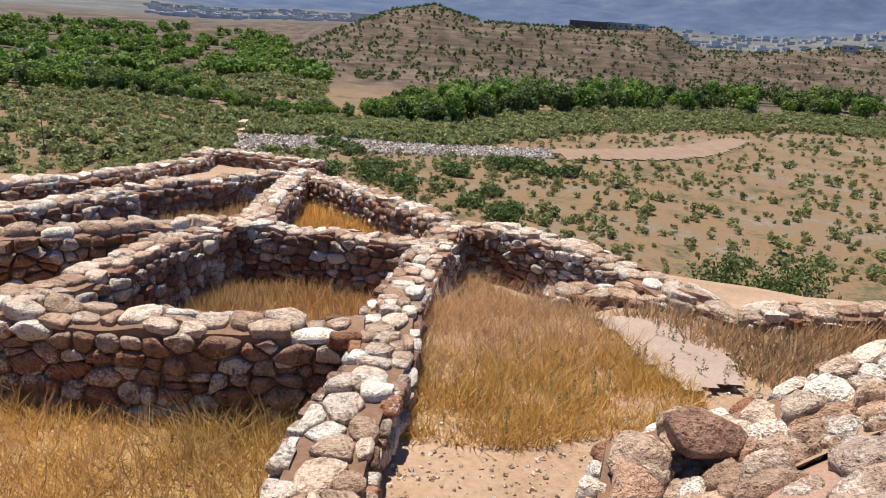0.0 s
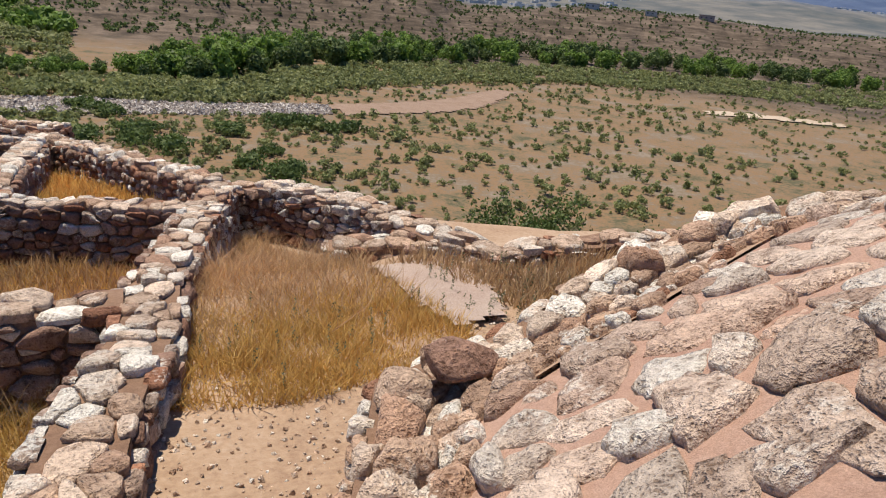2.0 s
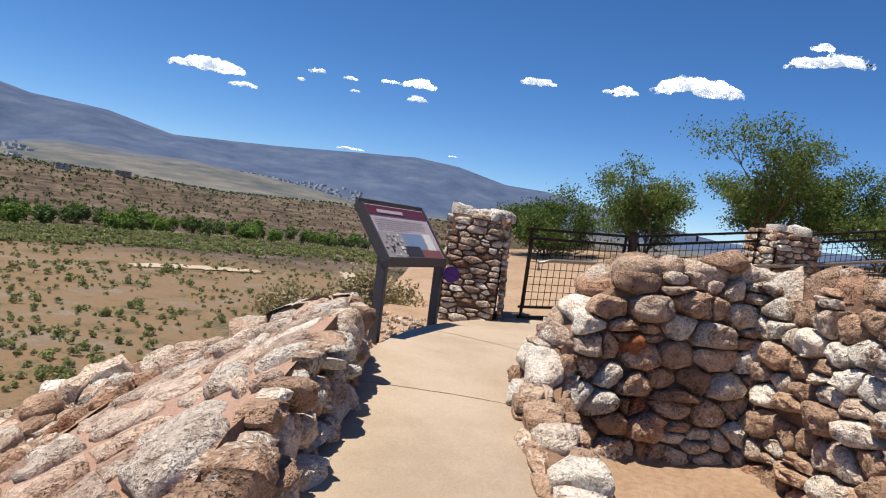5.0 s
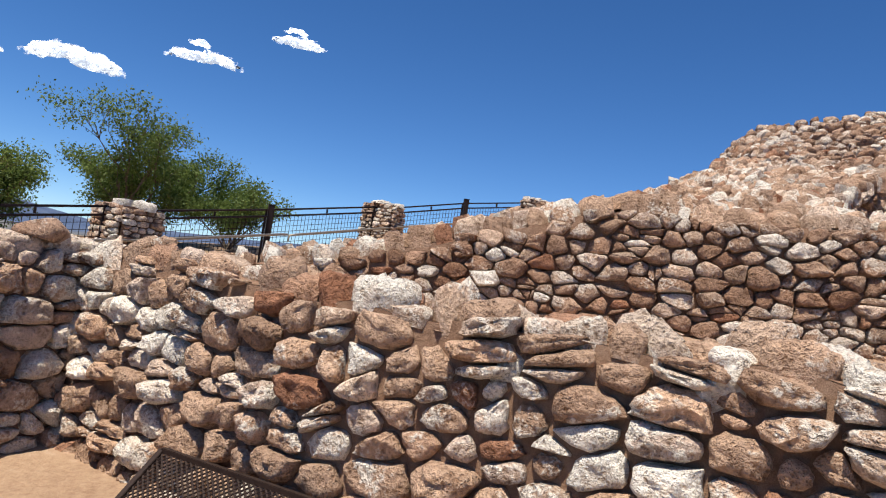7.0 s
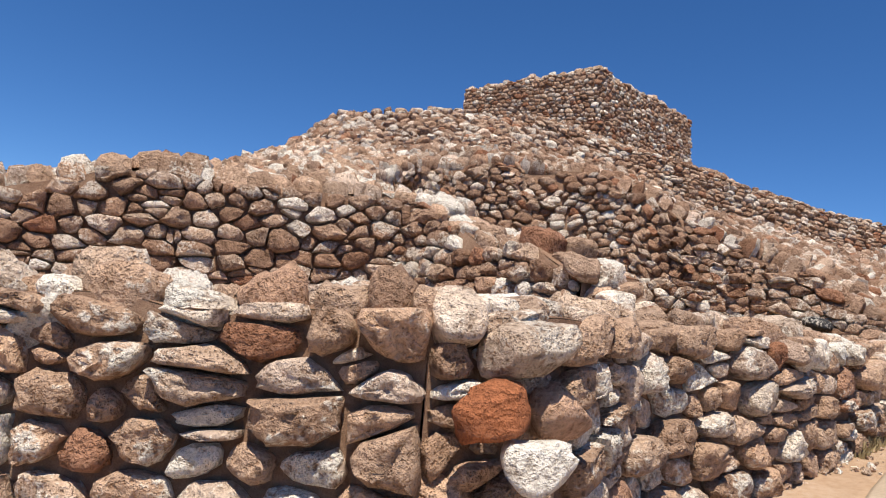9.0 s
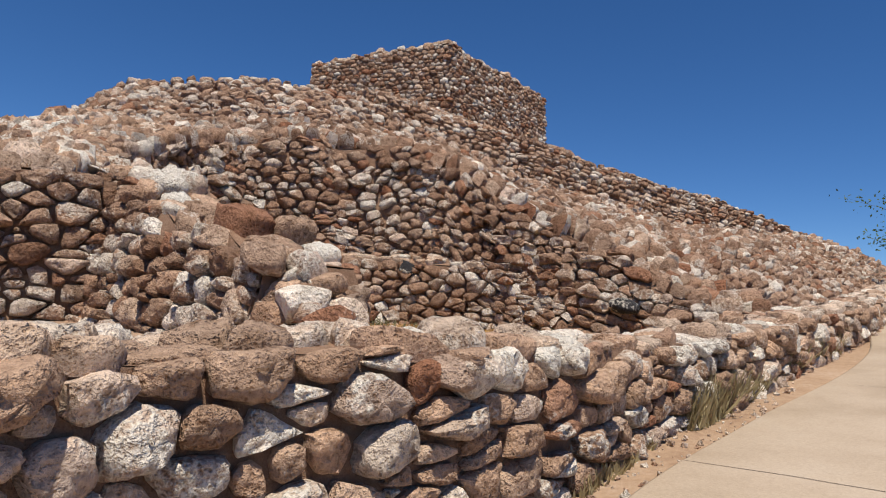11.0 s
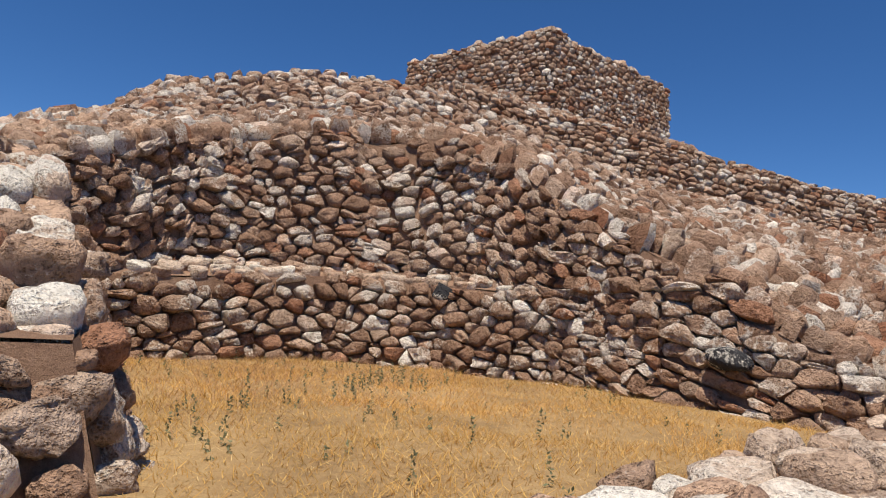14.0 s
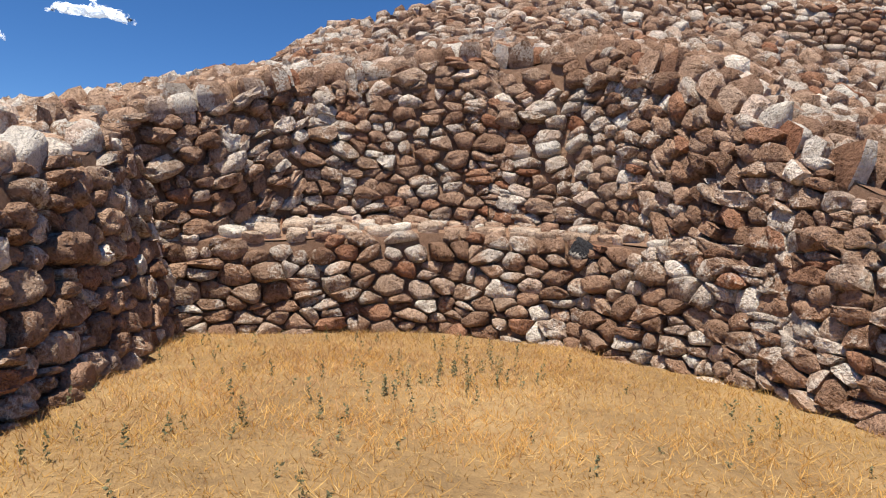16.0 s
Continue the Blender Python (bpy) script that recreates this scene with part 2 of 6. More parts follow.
# ---- rubble masonry ----
def clip(poly, nx, ny, c):
    out = []
    for i, (x, y) in enumerate(poly):
        px, py = poly[i - 1]
        d0, d1 = nx * px + ny * py - c, nx * x + ny * y - c
        if (d0 <= 0) != (d1 <= 0):
            f = d0 / (d0 - d1)
            out.append((px + (x - px) * f, py + (y - py) * f))
        if d1 <= 0:
            out.append((x, y))
    return out


def rubble_cells(width, height, size, rnd, aspect=1.5, wild=0.5, split=0.2):
    """Uneven cells, like the stones of a rubble wall, over a strip; yields centre and corners. height: of u."""
    rows, v, top = [], -size * 0.3, max(height(width * k / 24) for k in range(25))
    while v < top + size:
        h = size / aspect * rnd.uniform(0.7, 1.35)
        row, u = [], -rnd.uniform(0, size)
        while u < width + size:
            w = size * rnd.choice((0.55, 0.75, 0.9, 1.0, 1.15, 1.5)) * rnd.uniform(0.85, 1.15)
            row.append((u + w / 2, v + h * (0.5 + wild * rnd.uniform(-0.5, 0.5)), (w / 2) ** 2 * 0.5))
            u += w
        rows.append(row)
        v += h
    for j, row in enumerate(rows):
        near = [s for k in range(max(0, j - 2), min(len(rows), j + 3)) for s in rows[k]]
        for cu, cv, wt in row:
            if not (-0.02 <= cu <= width + 0.02) or cv < -0.02 or cv > height(min(max(cu, 0), width)) + 0.01:
                continue
            r = size * 1.3
            poly = [(cu - r, cv - r), (cu + r, cv - r), (cu + r, cv + r), (cu - r, cv + r)]
            for ou, ov, ow in near:
                if (ou, ov) == (cu, cv) or abs(ou - cu) > 2.6 * size:
                    continue
                du, dv = ou - cu, (ov - cv) * aspect
                # bisector in a space stretched upwards, moved by the stones' weights
                d2 = du * du + dv * dv
                k = 0.5 + 0.5 * (wt - ow) / d2
                k = min(max(k, 0.2), 0.8)
                mu, mv = cu + du * k, cv + (ov - cv) * k
                nx, ny = du, dv * aspect
                poly = clip(poly, nx, ny, nx * mu + ny * mv)
                if len(poly) < 3:
                    break
            if len(poly) >= 3:
                poly = clip(poly, 1, 0, width + 0.02)
                poly = clip(poly, -1, 0, 0.02)
                poly = clip(poly, 0, 1, height(min(max(cu, 0), width)) + 0.03)
                poly = clip(poly, 0, -1, 0.03)
            if len(poly) < 3:
                continue
            span = max(p[1] for p in poly) - min(p[1] for p in poly)
            if rnd.random() < split and span > 0.7 * size / aspect:
                # two thin stones laid one over the other
                a = rnd.uniform(-0.25, 0.25) + (math.pi / 2 if rnd.random() < 0.2 else 0)
                nx, ny = -math.sin(a), math.cos(a)
                mu, mv = sum(p[0] for p in poly) / len(poly), sum(p[1] for p in poly) / len(poly)
                c = nx * mu + ny * mv + rnd.uniform(-0.12, 0.12) * span
                for half in (clip(poly, nx, ny, c), clip(poly, -nx, -ny, -c)):
                    if len(half) >= 3:
                        yield half
            else:
                yield poly


ROUND = ((0.95, -0.4), (1.02, 0.36), (0.93, 0.86), (0.5, 1.0))
BROKEN = ((0.94, -0.5), (1.01, 0.15), (1.0, 0.5), (0.89, 0.8), (0.68, 0.97), (0.36, 1.04))
ROUGH_HEWN = ((0.95, -0.3), (1.0, 0.4), (0.66, 0.95))


def stone_mesh(poly, frame_at, depth, rnd, gap=0.012, rounds=1, rough=0.2, rings=ROUND, stand=0.025):
    """Vertices and triangles of one stone that fills a cell: a buried skirt, a worn shoulder and a crown with broken faces. rounds: 0 to 2, how finely."""
    cu = sum(p[0] for p in poly) / len(poly)
    cv = sum(p[1] for p in poly) / len(poly)
    if rounds:
        c = rnd.choice((0.14, 0.2, 0.24, 0.3))
        q = []
        for i, p in enumerate(poly):
            n = poly[(i + 1) % len(poly)]
            ln = math.hypot(n[0] - p[0], n[1] - p[1])
            for f in ((c, 0.5, 1 - c) if rounds > 1 and ln > 0.05 else (c, 1 - c)):
                q.append((p[0] + (n[0] - p[0]) * f, p[1] + (n[1] - p[1]) * f))
        poly = q
    rad = math.sqrt(sum((p[0] - cu) ** 2 + (p[1] - cv) ** 2 for p in poly) / len(poly))
    area = 0.5 * abs(sum(poly[i - 1][0] * p[1] - p[0] * poly[i - 1][1] for i, p in enumerate(poly)))
    if rad < 0.015 or area < 1.0 * rad * rad:
        return None
    shrink = max(0.55, 1 - gap / rad)
    rough = rough * (0.5 if rounds < 2 else 0.3)
    poly = [(cu + (p[0] - cu) * shrink * (1 + rnd.uniform(-rough, rough)), cv + (p[1] - cv) * shrink * (1 + rnd.uniform(-rough, rough))) for p in poly]
    o, eu, ev, n = frame_at(cu, cv)
    h = depth * rnd.uniform(0.5, 1.25) * min(1.4, max(0.6, rad / 0.11))
    tu, tv = rnd.uniform(-0.3, 0.3) * h / rad, rnd.uniform(-0.3, 0.3) * h / rad
    # broken faces: planes that cut the crown
    cuts = []
    for _ in range(3):
        a, k = rnd.uniform(0, TAU), rnd.uniform(0.1, 0.42)
        cuts.append((math.cos(a) * k / rad, math.sin(a) * k / rad, rnd.uniform(0.92, 1.25)))
    vs, m = [], len(poly)
    seed = Vector((rnd.uniform(0, 50), rnd.uniform(0, 50), rnd.uniform(0, 50)))
    q = 1.9 / rad
    for scale, lift in rings:
        for pu, pv in poly:
            a, b = (pu - cu) * scale, (pv - cv) * scale
            p = Vector((a * q, b * q, lift)) + seed
            z, w = h * lift, 1.0
            if lift > 0:
                top = min(lift, min(c - ca * a - cb * b for ca, cb, c in cuts))
                k = 0.24 * noise.noise(p) + 0.14 * noise.noise(p * 2.9) + (0.10 * noise.noise(p * 6.1) if rounds > 1 else 0)
                z = h * (max(top, 0.05 * lift) + k) + (a * tu + b * tv) * lift + stand
                w = 1 + 0.14 * noise.noise(p * 1.6 + Vector((9, 9, 9))) * (scale > 0.5)
            vs.append(o + eu * (a * w) + ev * (b * w) + n * z)
    top = min(1.0, min(c for _, _, c in cuts))
    vs.append(o + n * (stand + h * (top + 0.3 * noise.noise(seed))))
    fs = []
    for r in range(len(rings) - 1):
        for i in range(m):
            a, b = r * m + i, r * m + (i + 1) % m
            fs += [(a, b, b + m), (a, b + m, a + m)]
    c = len(rings) * m
    fs += [(c - m + i, c - m + (i + 1) % m, c) for i in range(m)]
    return vs, fs, o


class Masonry:
    """Collects the stones and the mortar of one wall, then makes them objects."""

    def __init__(self, name, seed, focus=None, limit=300, coarse=False, fine=0.0):
        self.coarse, self.fine = coarse, fine
        self.name, self.rnd, self.focus, self.limit = name, random.Random(seed), focus, limit
        self.stones, self.mv, self.mf = [], [], []

    def face(self, surf, width, height, size, depth=0.06, aspect=1.5, mat=None, gap=0.012, wild=0.5, flip=False, step=0.16, rough=0.2, mortar=True, stand=0.028, split=0.2):
        """surf(u, v) -> point on the face; height: of u. The outside is to the right of u then v, unless flip."""
        def frame_at(u, v):
            e = 0.02
            o = surf(u, v)
            eu = (surf(u + e, v) - surf(u - e, v)).normalized()
            ev = (surf(u, v + e) - surf(u, v - e)).normalized()
            n = eu.cross(ev).normalized()
            ev = n.cross(eu)
            return o, eu, ev, -n if flip else n
        for poly in rubble_cells(width, height, size, self.rnd, aspect, wild, split):
            if self.coarse:
                s = stone_mesh(poly, frame_at, depth, self.rnd, gap, 0, rough * 0.6, ROUGH_HEWN, 0.055)
            elif self.fine and (surf(*poly[0]).xy - Vector(self.focus)).length < self.fine:
                s = stone_mesh(poly, frame_at, depth, self.rnd, gap, 2, rough, BROKEN, stand)
            else:
                s = stone_mesh(poly, frame_at, depth, self.rnd, gap, 1, rough, stand=stand)
            if s:
                vs, fs, o = s
                if flip:
                    fs = [f[::-1] for f in fs]
                self.stones.append((vs, fs, o, mat))
        if not mortar:
            return
        nu = max(2, int(width / step))
        nv = max(2, int(max(height(width * k / 12) for k in range(13)) / step))
        base = len(self.mv)
        for i in range(nu + 1):
            u = width * i / nu
            for j in range(nv + 1):
                p = surf(u, height(u) * j / nv)
                n = frame_at(min(max(u, 0.03), width - 0.03), max(0.03, height(u) * j / nv - 0.03))[3]
                edge = 0 if i in (0, nu) or j in (0, nv) else 1
                self.mv.append(p + n * (0.016 * edge * noise.noise(p * 5) + 0.004 + 0.012 * edge * (1 if self.fine else 0)))
        for i in range(nu):
            for j in range(nv):
                a = base + i * (nv + 1) + j
                f = (a, a + nv + 1, a + nv + 2, a + 1)
                self.mf.append(f[::-1] if flip else f)

    def build(self, label, mortar=M_MORTAR, category="stone wall", owner=None, thing=False):
        core = part(self.name if not owner else "mortar", np_mesh(self.name, self.mv, self.mf, mortar, True), owner)
        if not owner:
            tagged(core, label, category, kind="" if thing else "structure")
        holder = owner or core
        order = sorted(range(len(self.stones)), key=lambda i: (self.stones[i][2].xy - Vector(self.focus)).length) if self.focus else []
        near = set(order[: self.limit])
        rest = {}
        for i, (vs, fs, o, mat) in enumerate(self.stones):
            if i in near:
                me = np_mesh("stone", [v - o for v in vs], fs, mat, True, 75)
                part("stone", me, holder).location = o
            else:
                rest.setdefault(mat.name, (mat, [], []))
                _, av, af = rest[mat.name]
                k = len(av)
                av += vs
                af += [tuple(a + k for a in f) for f in fs]
        for mat, av, af in rest.values():
            tagged(part("stones", np_mesh("stones", av, af, mat, True, 62), holder), kind="stuff")
        return core


def offset(pts, d):
    out = []
    for i, p in enumerate(pts):
        a, b = pts[max(i - 1, 0)], pts[min(i + 1, len(pts) - 1)]
        t = Vector((b[0] - a[0], b[1] - a[1])).normalized()
        out.append((p[0] + t.y * d, p[1] - t.x * d, *p[2:]))
    return out


def wall(name, pts, thick, size, label, seed, face_mat=M_RUBBLE, cap_mat=M_CAP, focus=None, limit=300, batter=0.05, depth=0.06,
         sides="rlt", cap_size=None, gap=0.012, ends=(True, True), cap_depth=0.07, aspect=1.5, mortar=M_MORTAR, ragged=0.04, coarse=False, fine=0.0, stand=0.028):
    """A freestanding rubble wall along pts (x, y, base, top), with coursed faces and cap stones on top."""
    w = Masonry(name, seed, focus, limit, coarse, fine)
    total = poly_len(pts)
    right_top, left_top = offset(pts, thick / 2), offset(pts, -thick / 2)

    def side(top_line, way, u, v):
        f = min(max(u / total, -0.01), 1.01)
        p = along(top_line, f)
        h = p[3] - p[2]
        c = along(pts, f)
        out = Vector((p[0] - c[0], p[1] - c[1], 0)).normalized()
        q = Vector((p[0], p[1], 0)) + out * batter * (h - v)
        q.z = p[2] + v
        return q

    def along(line, f):
        return poly_share(pts, line, f)

    def tall(u):
        p = along(pts, u / total)
        return p[3] - p[2] + ragged * noise.noise(Vector((u * 2.1, seed, 0.3)))

    if "r" in sides:
        w.face(lambda u, v: side(right_top, 1, u, v), total, tall, size, depth, aspect, face_mat, gap, 0.7, stand=stand)
    if "l" in sides:
        w.face(lambda u, v: side(left_top, -1, u, v), total, tall, size, depth, aspect, face_mat, gap, 0.7, flip=True, stand=stand)
    if "t" in sides:
        def top(u, v):
            f = min(max(u / total, -0.01), 1.01)
            a, b = along(right_top, f), along(left_top, f)
            k = v / thick
            q = Vector((a[0] + (b[0] - a[0]) * k, a[1] + (b[1] - a[1]) * k, 0))
            q.z = along(pts, f)[3] + ragged * noise.noise(Vector((u * 2.1, seed, 0.3)))
            return q
        w.face(top, total, lambda u: thick, cap_size or size * 1.3, cap_depth, 1.15, cap_mat, gap * 0.55, wild=0.8, stand=0.014, rough=0.12, split=0.08)
    for want, f, sign in ((ends[0], 0.0, 1), (ends[1], 1.0, -1)):
        if want:
            a, b = along(left_top if sign > 0 else right_top, f), along(right_top if sign > 0 else left_top, f)
            A, B = Vector(a[:2]), Vector(b[:2])
            C, D, up = (A + B) / 2, (B - A).normalized(), tall(f * total) - 0.01
            E = Vector((D.y, -D.x))
            w.face(lambda u, v, C=C, D=D, E=E, a=a, up=up: Vector((*(C + D * (u / thick - 0.5) * (thick + 2 * batter * (up - v)) + E * batter * (up - v)), a[2] + v)), thick, lambda u, up=up: up, size, depth, aspect, face_mat, gap)
    return w.build(label, mortar)


def poly_share(ref, line, f):
    """The point of line at the share f of the length of ref, of which it is an offset."""
    total = poly_len(ref)
    u = f * total
    for i in range(len(ref) - 1):
        ln = math.hypot(ref[i + 1][0] - ref[i][0], ref[i + 1][1] - ref[i][1])
        if u <= ln or i == len(ref) - 2:
            k = u / ln
            return tuple(p + (q - p) * k for p, q in zip(line[i], line[i + 1]))
        u -= ln


def slope(name, low, high, size, label, seed, mat=M_BROWN, focus=None, limit=300, depth=0.08, aspect=1.4, gap=0.014, mortar=M_MORTAR, bulge=0.08, wild=0.6, coarse=False, stand=0.028, fine=0.0, split=0.2):
    """A stone-clad face or bank between a lower and an upper line (x, y, z), with as many points each. Outside: to the right of the way."""
    w = Masonry(name, seed, focus, limit, coarse, fine)
    total = poly_len(low)

    def ends_at(u):
        f = min(max(u / total, -0.01), 1.01)
        return Vector(poly_share(low, low, f)), Vector(poly_share(low, high, f))

    def tall(u):
        a, b = ends_at(u)
        return max(0.05, (b - a).length)

    def surf(u, v):
        a, b = ends_at(u)
        p = a + (b - a) * (v / max(0.05, (b - a).length))
        n = (b - a).cross(Vector((0, 0, 1)))
        k = bulge * noise.noise(p * 0.9)
        return p + Vector((0, 0, k)) + (n.normalized() * k if n.length > 1e-4 else Vector((0, 0, 0)))

    w.face(surf, total, tall, size, depth, aspect, mat, gap, wild, stand=stand, split=split)
    return w.build(label, mortar)


def inside(poly, x, y):
    c = False
    for i in range(len(poly)):
        (x0, y0), (x1, y1) = poly[i - 1][:2], poly[i][:2]
        if (y0 > y) != (y1 > y) and x < (x1 - x0) * (y - y0) / (y1 - y0) + x0:
            c = not c
    return c


def terrace(name, poly, z, mat, label, step=0.12, amp=0.04):
    """Earth inside an outline (x, y), at the height z(x, y), its rim hidden in the walls round it."""
    xs, ys = [p[0] for p in poly], [p[1] for p in poly]
    nx, ny = int((max(xs) - min(xs)) / step) + 2, int((max(ys) - min(ys)) / step) + 2
    vs, fs, idx = [], [], {}

    def vert(i, j):
        if (i, j) not in idx:
            x, y = min(xs) + i * step, min(ys) + j * step
            idx[i, j] = len(vs)
            vs.append((x, y, z(x, y) + amp * noise.noise(Vector((x * 1.3, y * 1.3, 7))) + 0.012 * noise.noise(Vector((x * 7, y * 7, 3)))))
        return idx[i, j]
    for i in range(nx):
        for j in range(ny):
            if inside(poly, min(xs) + (i + 0.5) * step, min(ys) + (j + 0.5) * step):
                fs.append((vert(i, j), vert(i + 1, j), vert(i + 1, j + 1), vert(i, j + 1)))
    ob = part(name, np_mesh(name, vs, fs, mat, True))
    return tagged(ob, label, "ground", kind="structure")


# ---- the lie of the land ----
def table(v, rows):
    for (a, p), (b, q) in zip(rows, rows[1:]):
        if v <= b:
            f = min(max((v - a) / (b - a), 0), 1)
            return p + (q - p) * f
    return rows[-1][1]


def smooth(f):
    f = min(max(f, 0.0), 1.0)
    return f * f * (3 - 2 * f)


PATH_Z = [(-80, 0.0), (-45, 3.0), (-30, 3.0), (-20, 2.2), (-12, 1.40), (-9, 1.05), (-7, 0.86), (-5.2, 0.66), (-3, 0.30), (-1.5, 0.18), (0, 0.15), (9, 0.15)]


def path_z(x, y):
    z = table(y, PATH_Z) + 0.05 * max(0.0, x) * smooth((y + 3.5) / 2.5)
    if x > 7:
        z = max(z, z + (0.5 + 0.23 * (min(x, 18) - 8) + 0.15 * max(0.0, -4.7 - max(y, -12)) - z) * smooth((x - 7) / 1.5))
    return z


MESA = [(-60, -3), (-40, -4), (-17, -6), (-12.4, -3.3), (-7.2, -0.9), (-4.2, 0.4), (-0.7, 1.1), (2.9, 0.1), (9.6, 0.1), (17, 0.6), (19.8, -0.9), (24, -0.7), (29.4, 0.1),
        (38, 0.05), (45, -0.3), (55, 0.1), (70, -0.4), (110, -0.5), (180, -1)]
MOUNTAIN = [(-180, 2.0), (-60, 2.0), (-20, 1.5), (0, 2.2), (8.3, 2.9), (17.6, 4.2), (24.4, 4.6), (27.2, 5.6), (31.5, 4.7), (36.4, 4.5), (41, 3.5), (48.6, 3.9), (52.5, 4.2),
            (60, 4.7), (63.7, 4.4), (67.6, 3.5), (71, 3.4), (74, 2.9), (85, 1.2), (95, 1.6), (104, 2.2), (130, 1.5), (180, 2.0)]
FOOTHILL = [(-180, 0.2), (1.4, -0.05), (22.9, 0.2), (33.6, 1.5), (42.7, 1.65), (51.4, 1.0), (61, 0.1), (70, 0.3), (180, 0.2)]


def valley_z(x, y):
    r, az = math.hypot(x, y), math.degrees(math.atan2(x, y))
    z = -36 + 1.2 * noise.noise(Vector((x / 60, y / 60, 0))) * smooth(r / 120)
    base = 430 + 6.5 * max(0, az)
    if r > base - 30:
        top = 1.5 + (base + 190) * math.tan(radians(table(az, MESA)))
        k = smooth((r - base + 30) / 215)
        rough = noise.fractal(Vector((x / 70, y / 70, 4)), 1.0, 2.0, 5)
        gully = abs(noise.noise(Vector((az / 2.2, r / 300, 2))))
        z = z + (top - z) * k + (14 * rough - 15 * gully) * k * (1 - k) * 2.4 * smooth((top + 38) / 20)
        z += 0.7 * math.sin(z * 0.5 + 2 * noise.noise(Vector((x / 90, y / 90, 8)))) * k * (1 - k) * 4
        if r > base + 230:
            z += (-14 - z) * smooth((r - base - 230) / 500) * 0.8
    if r > 1500:
        hill = 1.5 + 2700 * math.tan(radians(table(az, FOOTHILL)))
        z = z + (hill + 30 * noise.fractal(Vector((x / 500, y / 500, 1)), 1.0, 2.0, 5) * 0.8 - z) * smooth((r - 1500) / 1200)
        peak = 1.5 + 4300 * math.tan(radians(table(az, MOUNTAIN)))
        ridge = 60 * noise.fractal(Vector((x / 420, y / 420, 9)), 1.0, 2.0, 6) + 9 * (1 - 2 * abs(noise.noise(Vector((az / 1.6, r / 2500, 5)))))
        k = smooth((r - 2700) / 1600)
        z = z + (peak - z + ridge * (1 - k) * 1.6) * k
    return z


def ground_z(x, y):
    p = path_z(x, y)
    drop = smooth((y - 0.35 - 0.43 * max(0.0, x)) / 1.5)
    low = -1.12 - 0.12 * (y - 3.5) - 0.65 * smooth((-x - 0.3) / 0.35)
    low -= 0.5 * smooth((y - 6.8) / 2.2) * smooth((2.9 - x) / 1.3) * smooth((x + 0.35) / 0.3)
    front = p + (low - p) * drop
    edge = 21.0 - 10.0 * smooth((x + 4.0) / 4.5) - 0.42 * max(0.0, x - 0.5)
    front -= 0.5 * max(0.0, y - edge)
    dip = smooth((1.75 - math.hypot((x - 4.9) * 0.8 + (y + 0.6) * 0.2, (y + 0.6))) / 0.6)
    p -= 0.32 * dip
    front -= 0.32 * dip
    d = (x - 8.2) * 0.83 + (y - 2.9) * 0.56
    east = p - 0.16 * max(0.0, d) - 0.3 * max(0.0, d - 9)
    west = p - 0.3 * max(0.0, -x - 6)
    z = min(front, east, west)
    v = valley_z(x, y)
    z = max(z, v) if z - v > 2 or math.hypot(x, y) < 20 else v + max(0.0, z - v) ** 2 / 4 if z > v else v
    r = math.hypot(x, y)
    return z + (0.03 * noise.noise(Vector((x * 1.1, y * 1.1, 2))) + 0.25 * smooth((r - 14) / 30) * noise.noise(Vector((x / 5, y / 5, 6))) if r > 2.5 else 0)


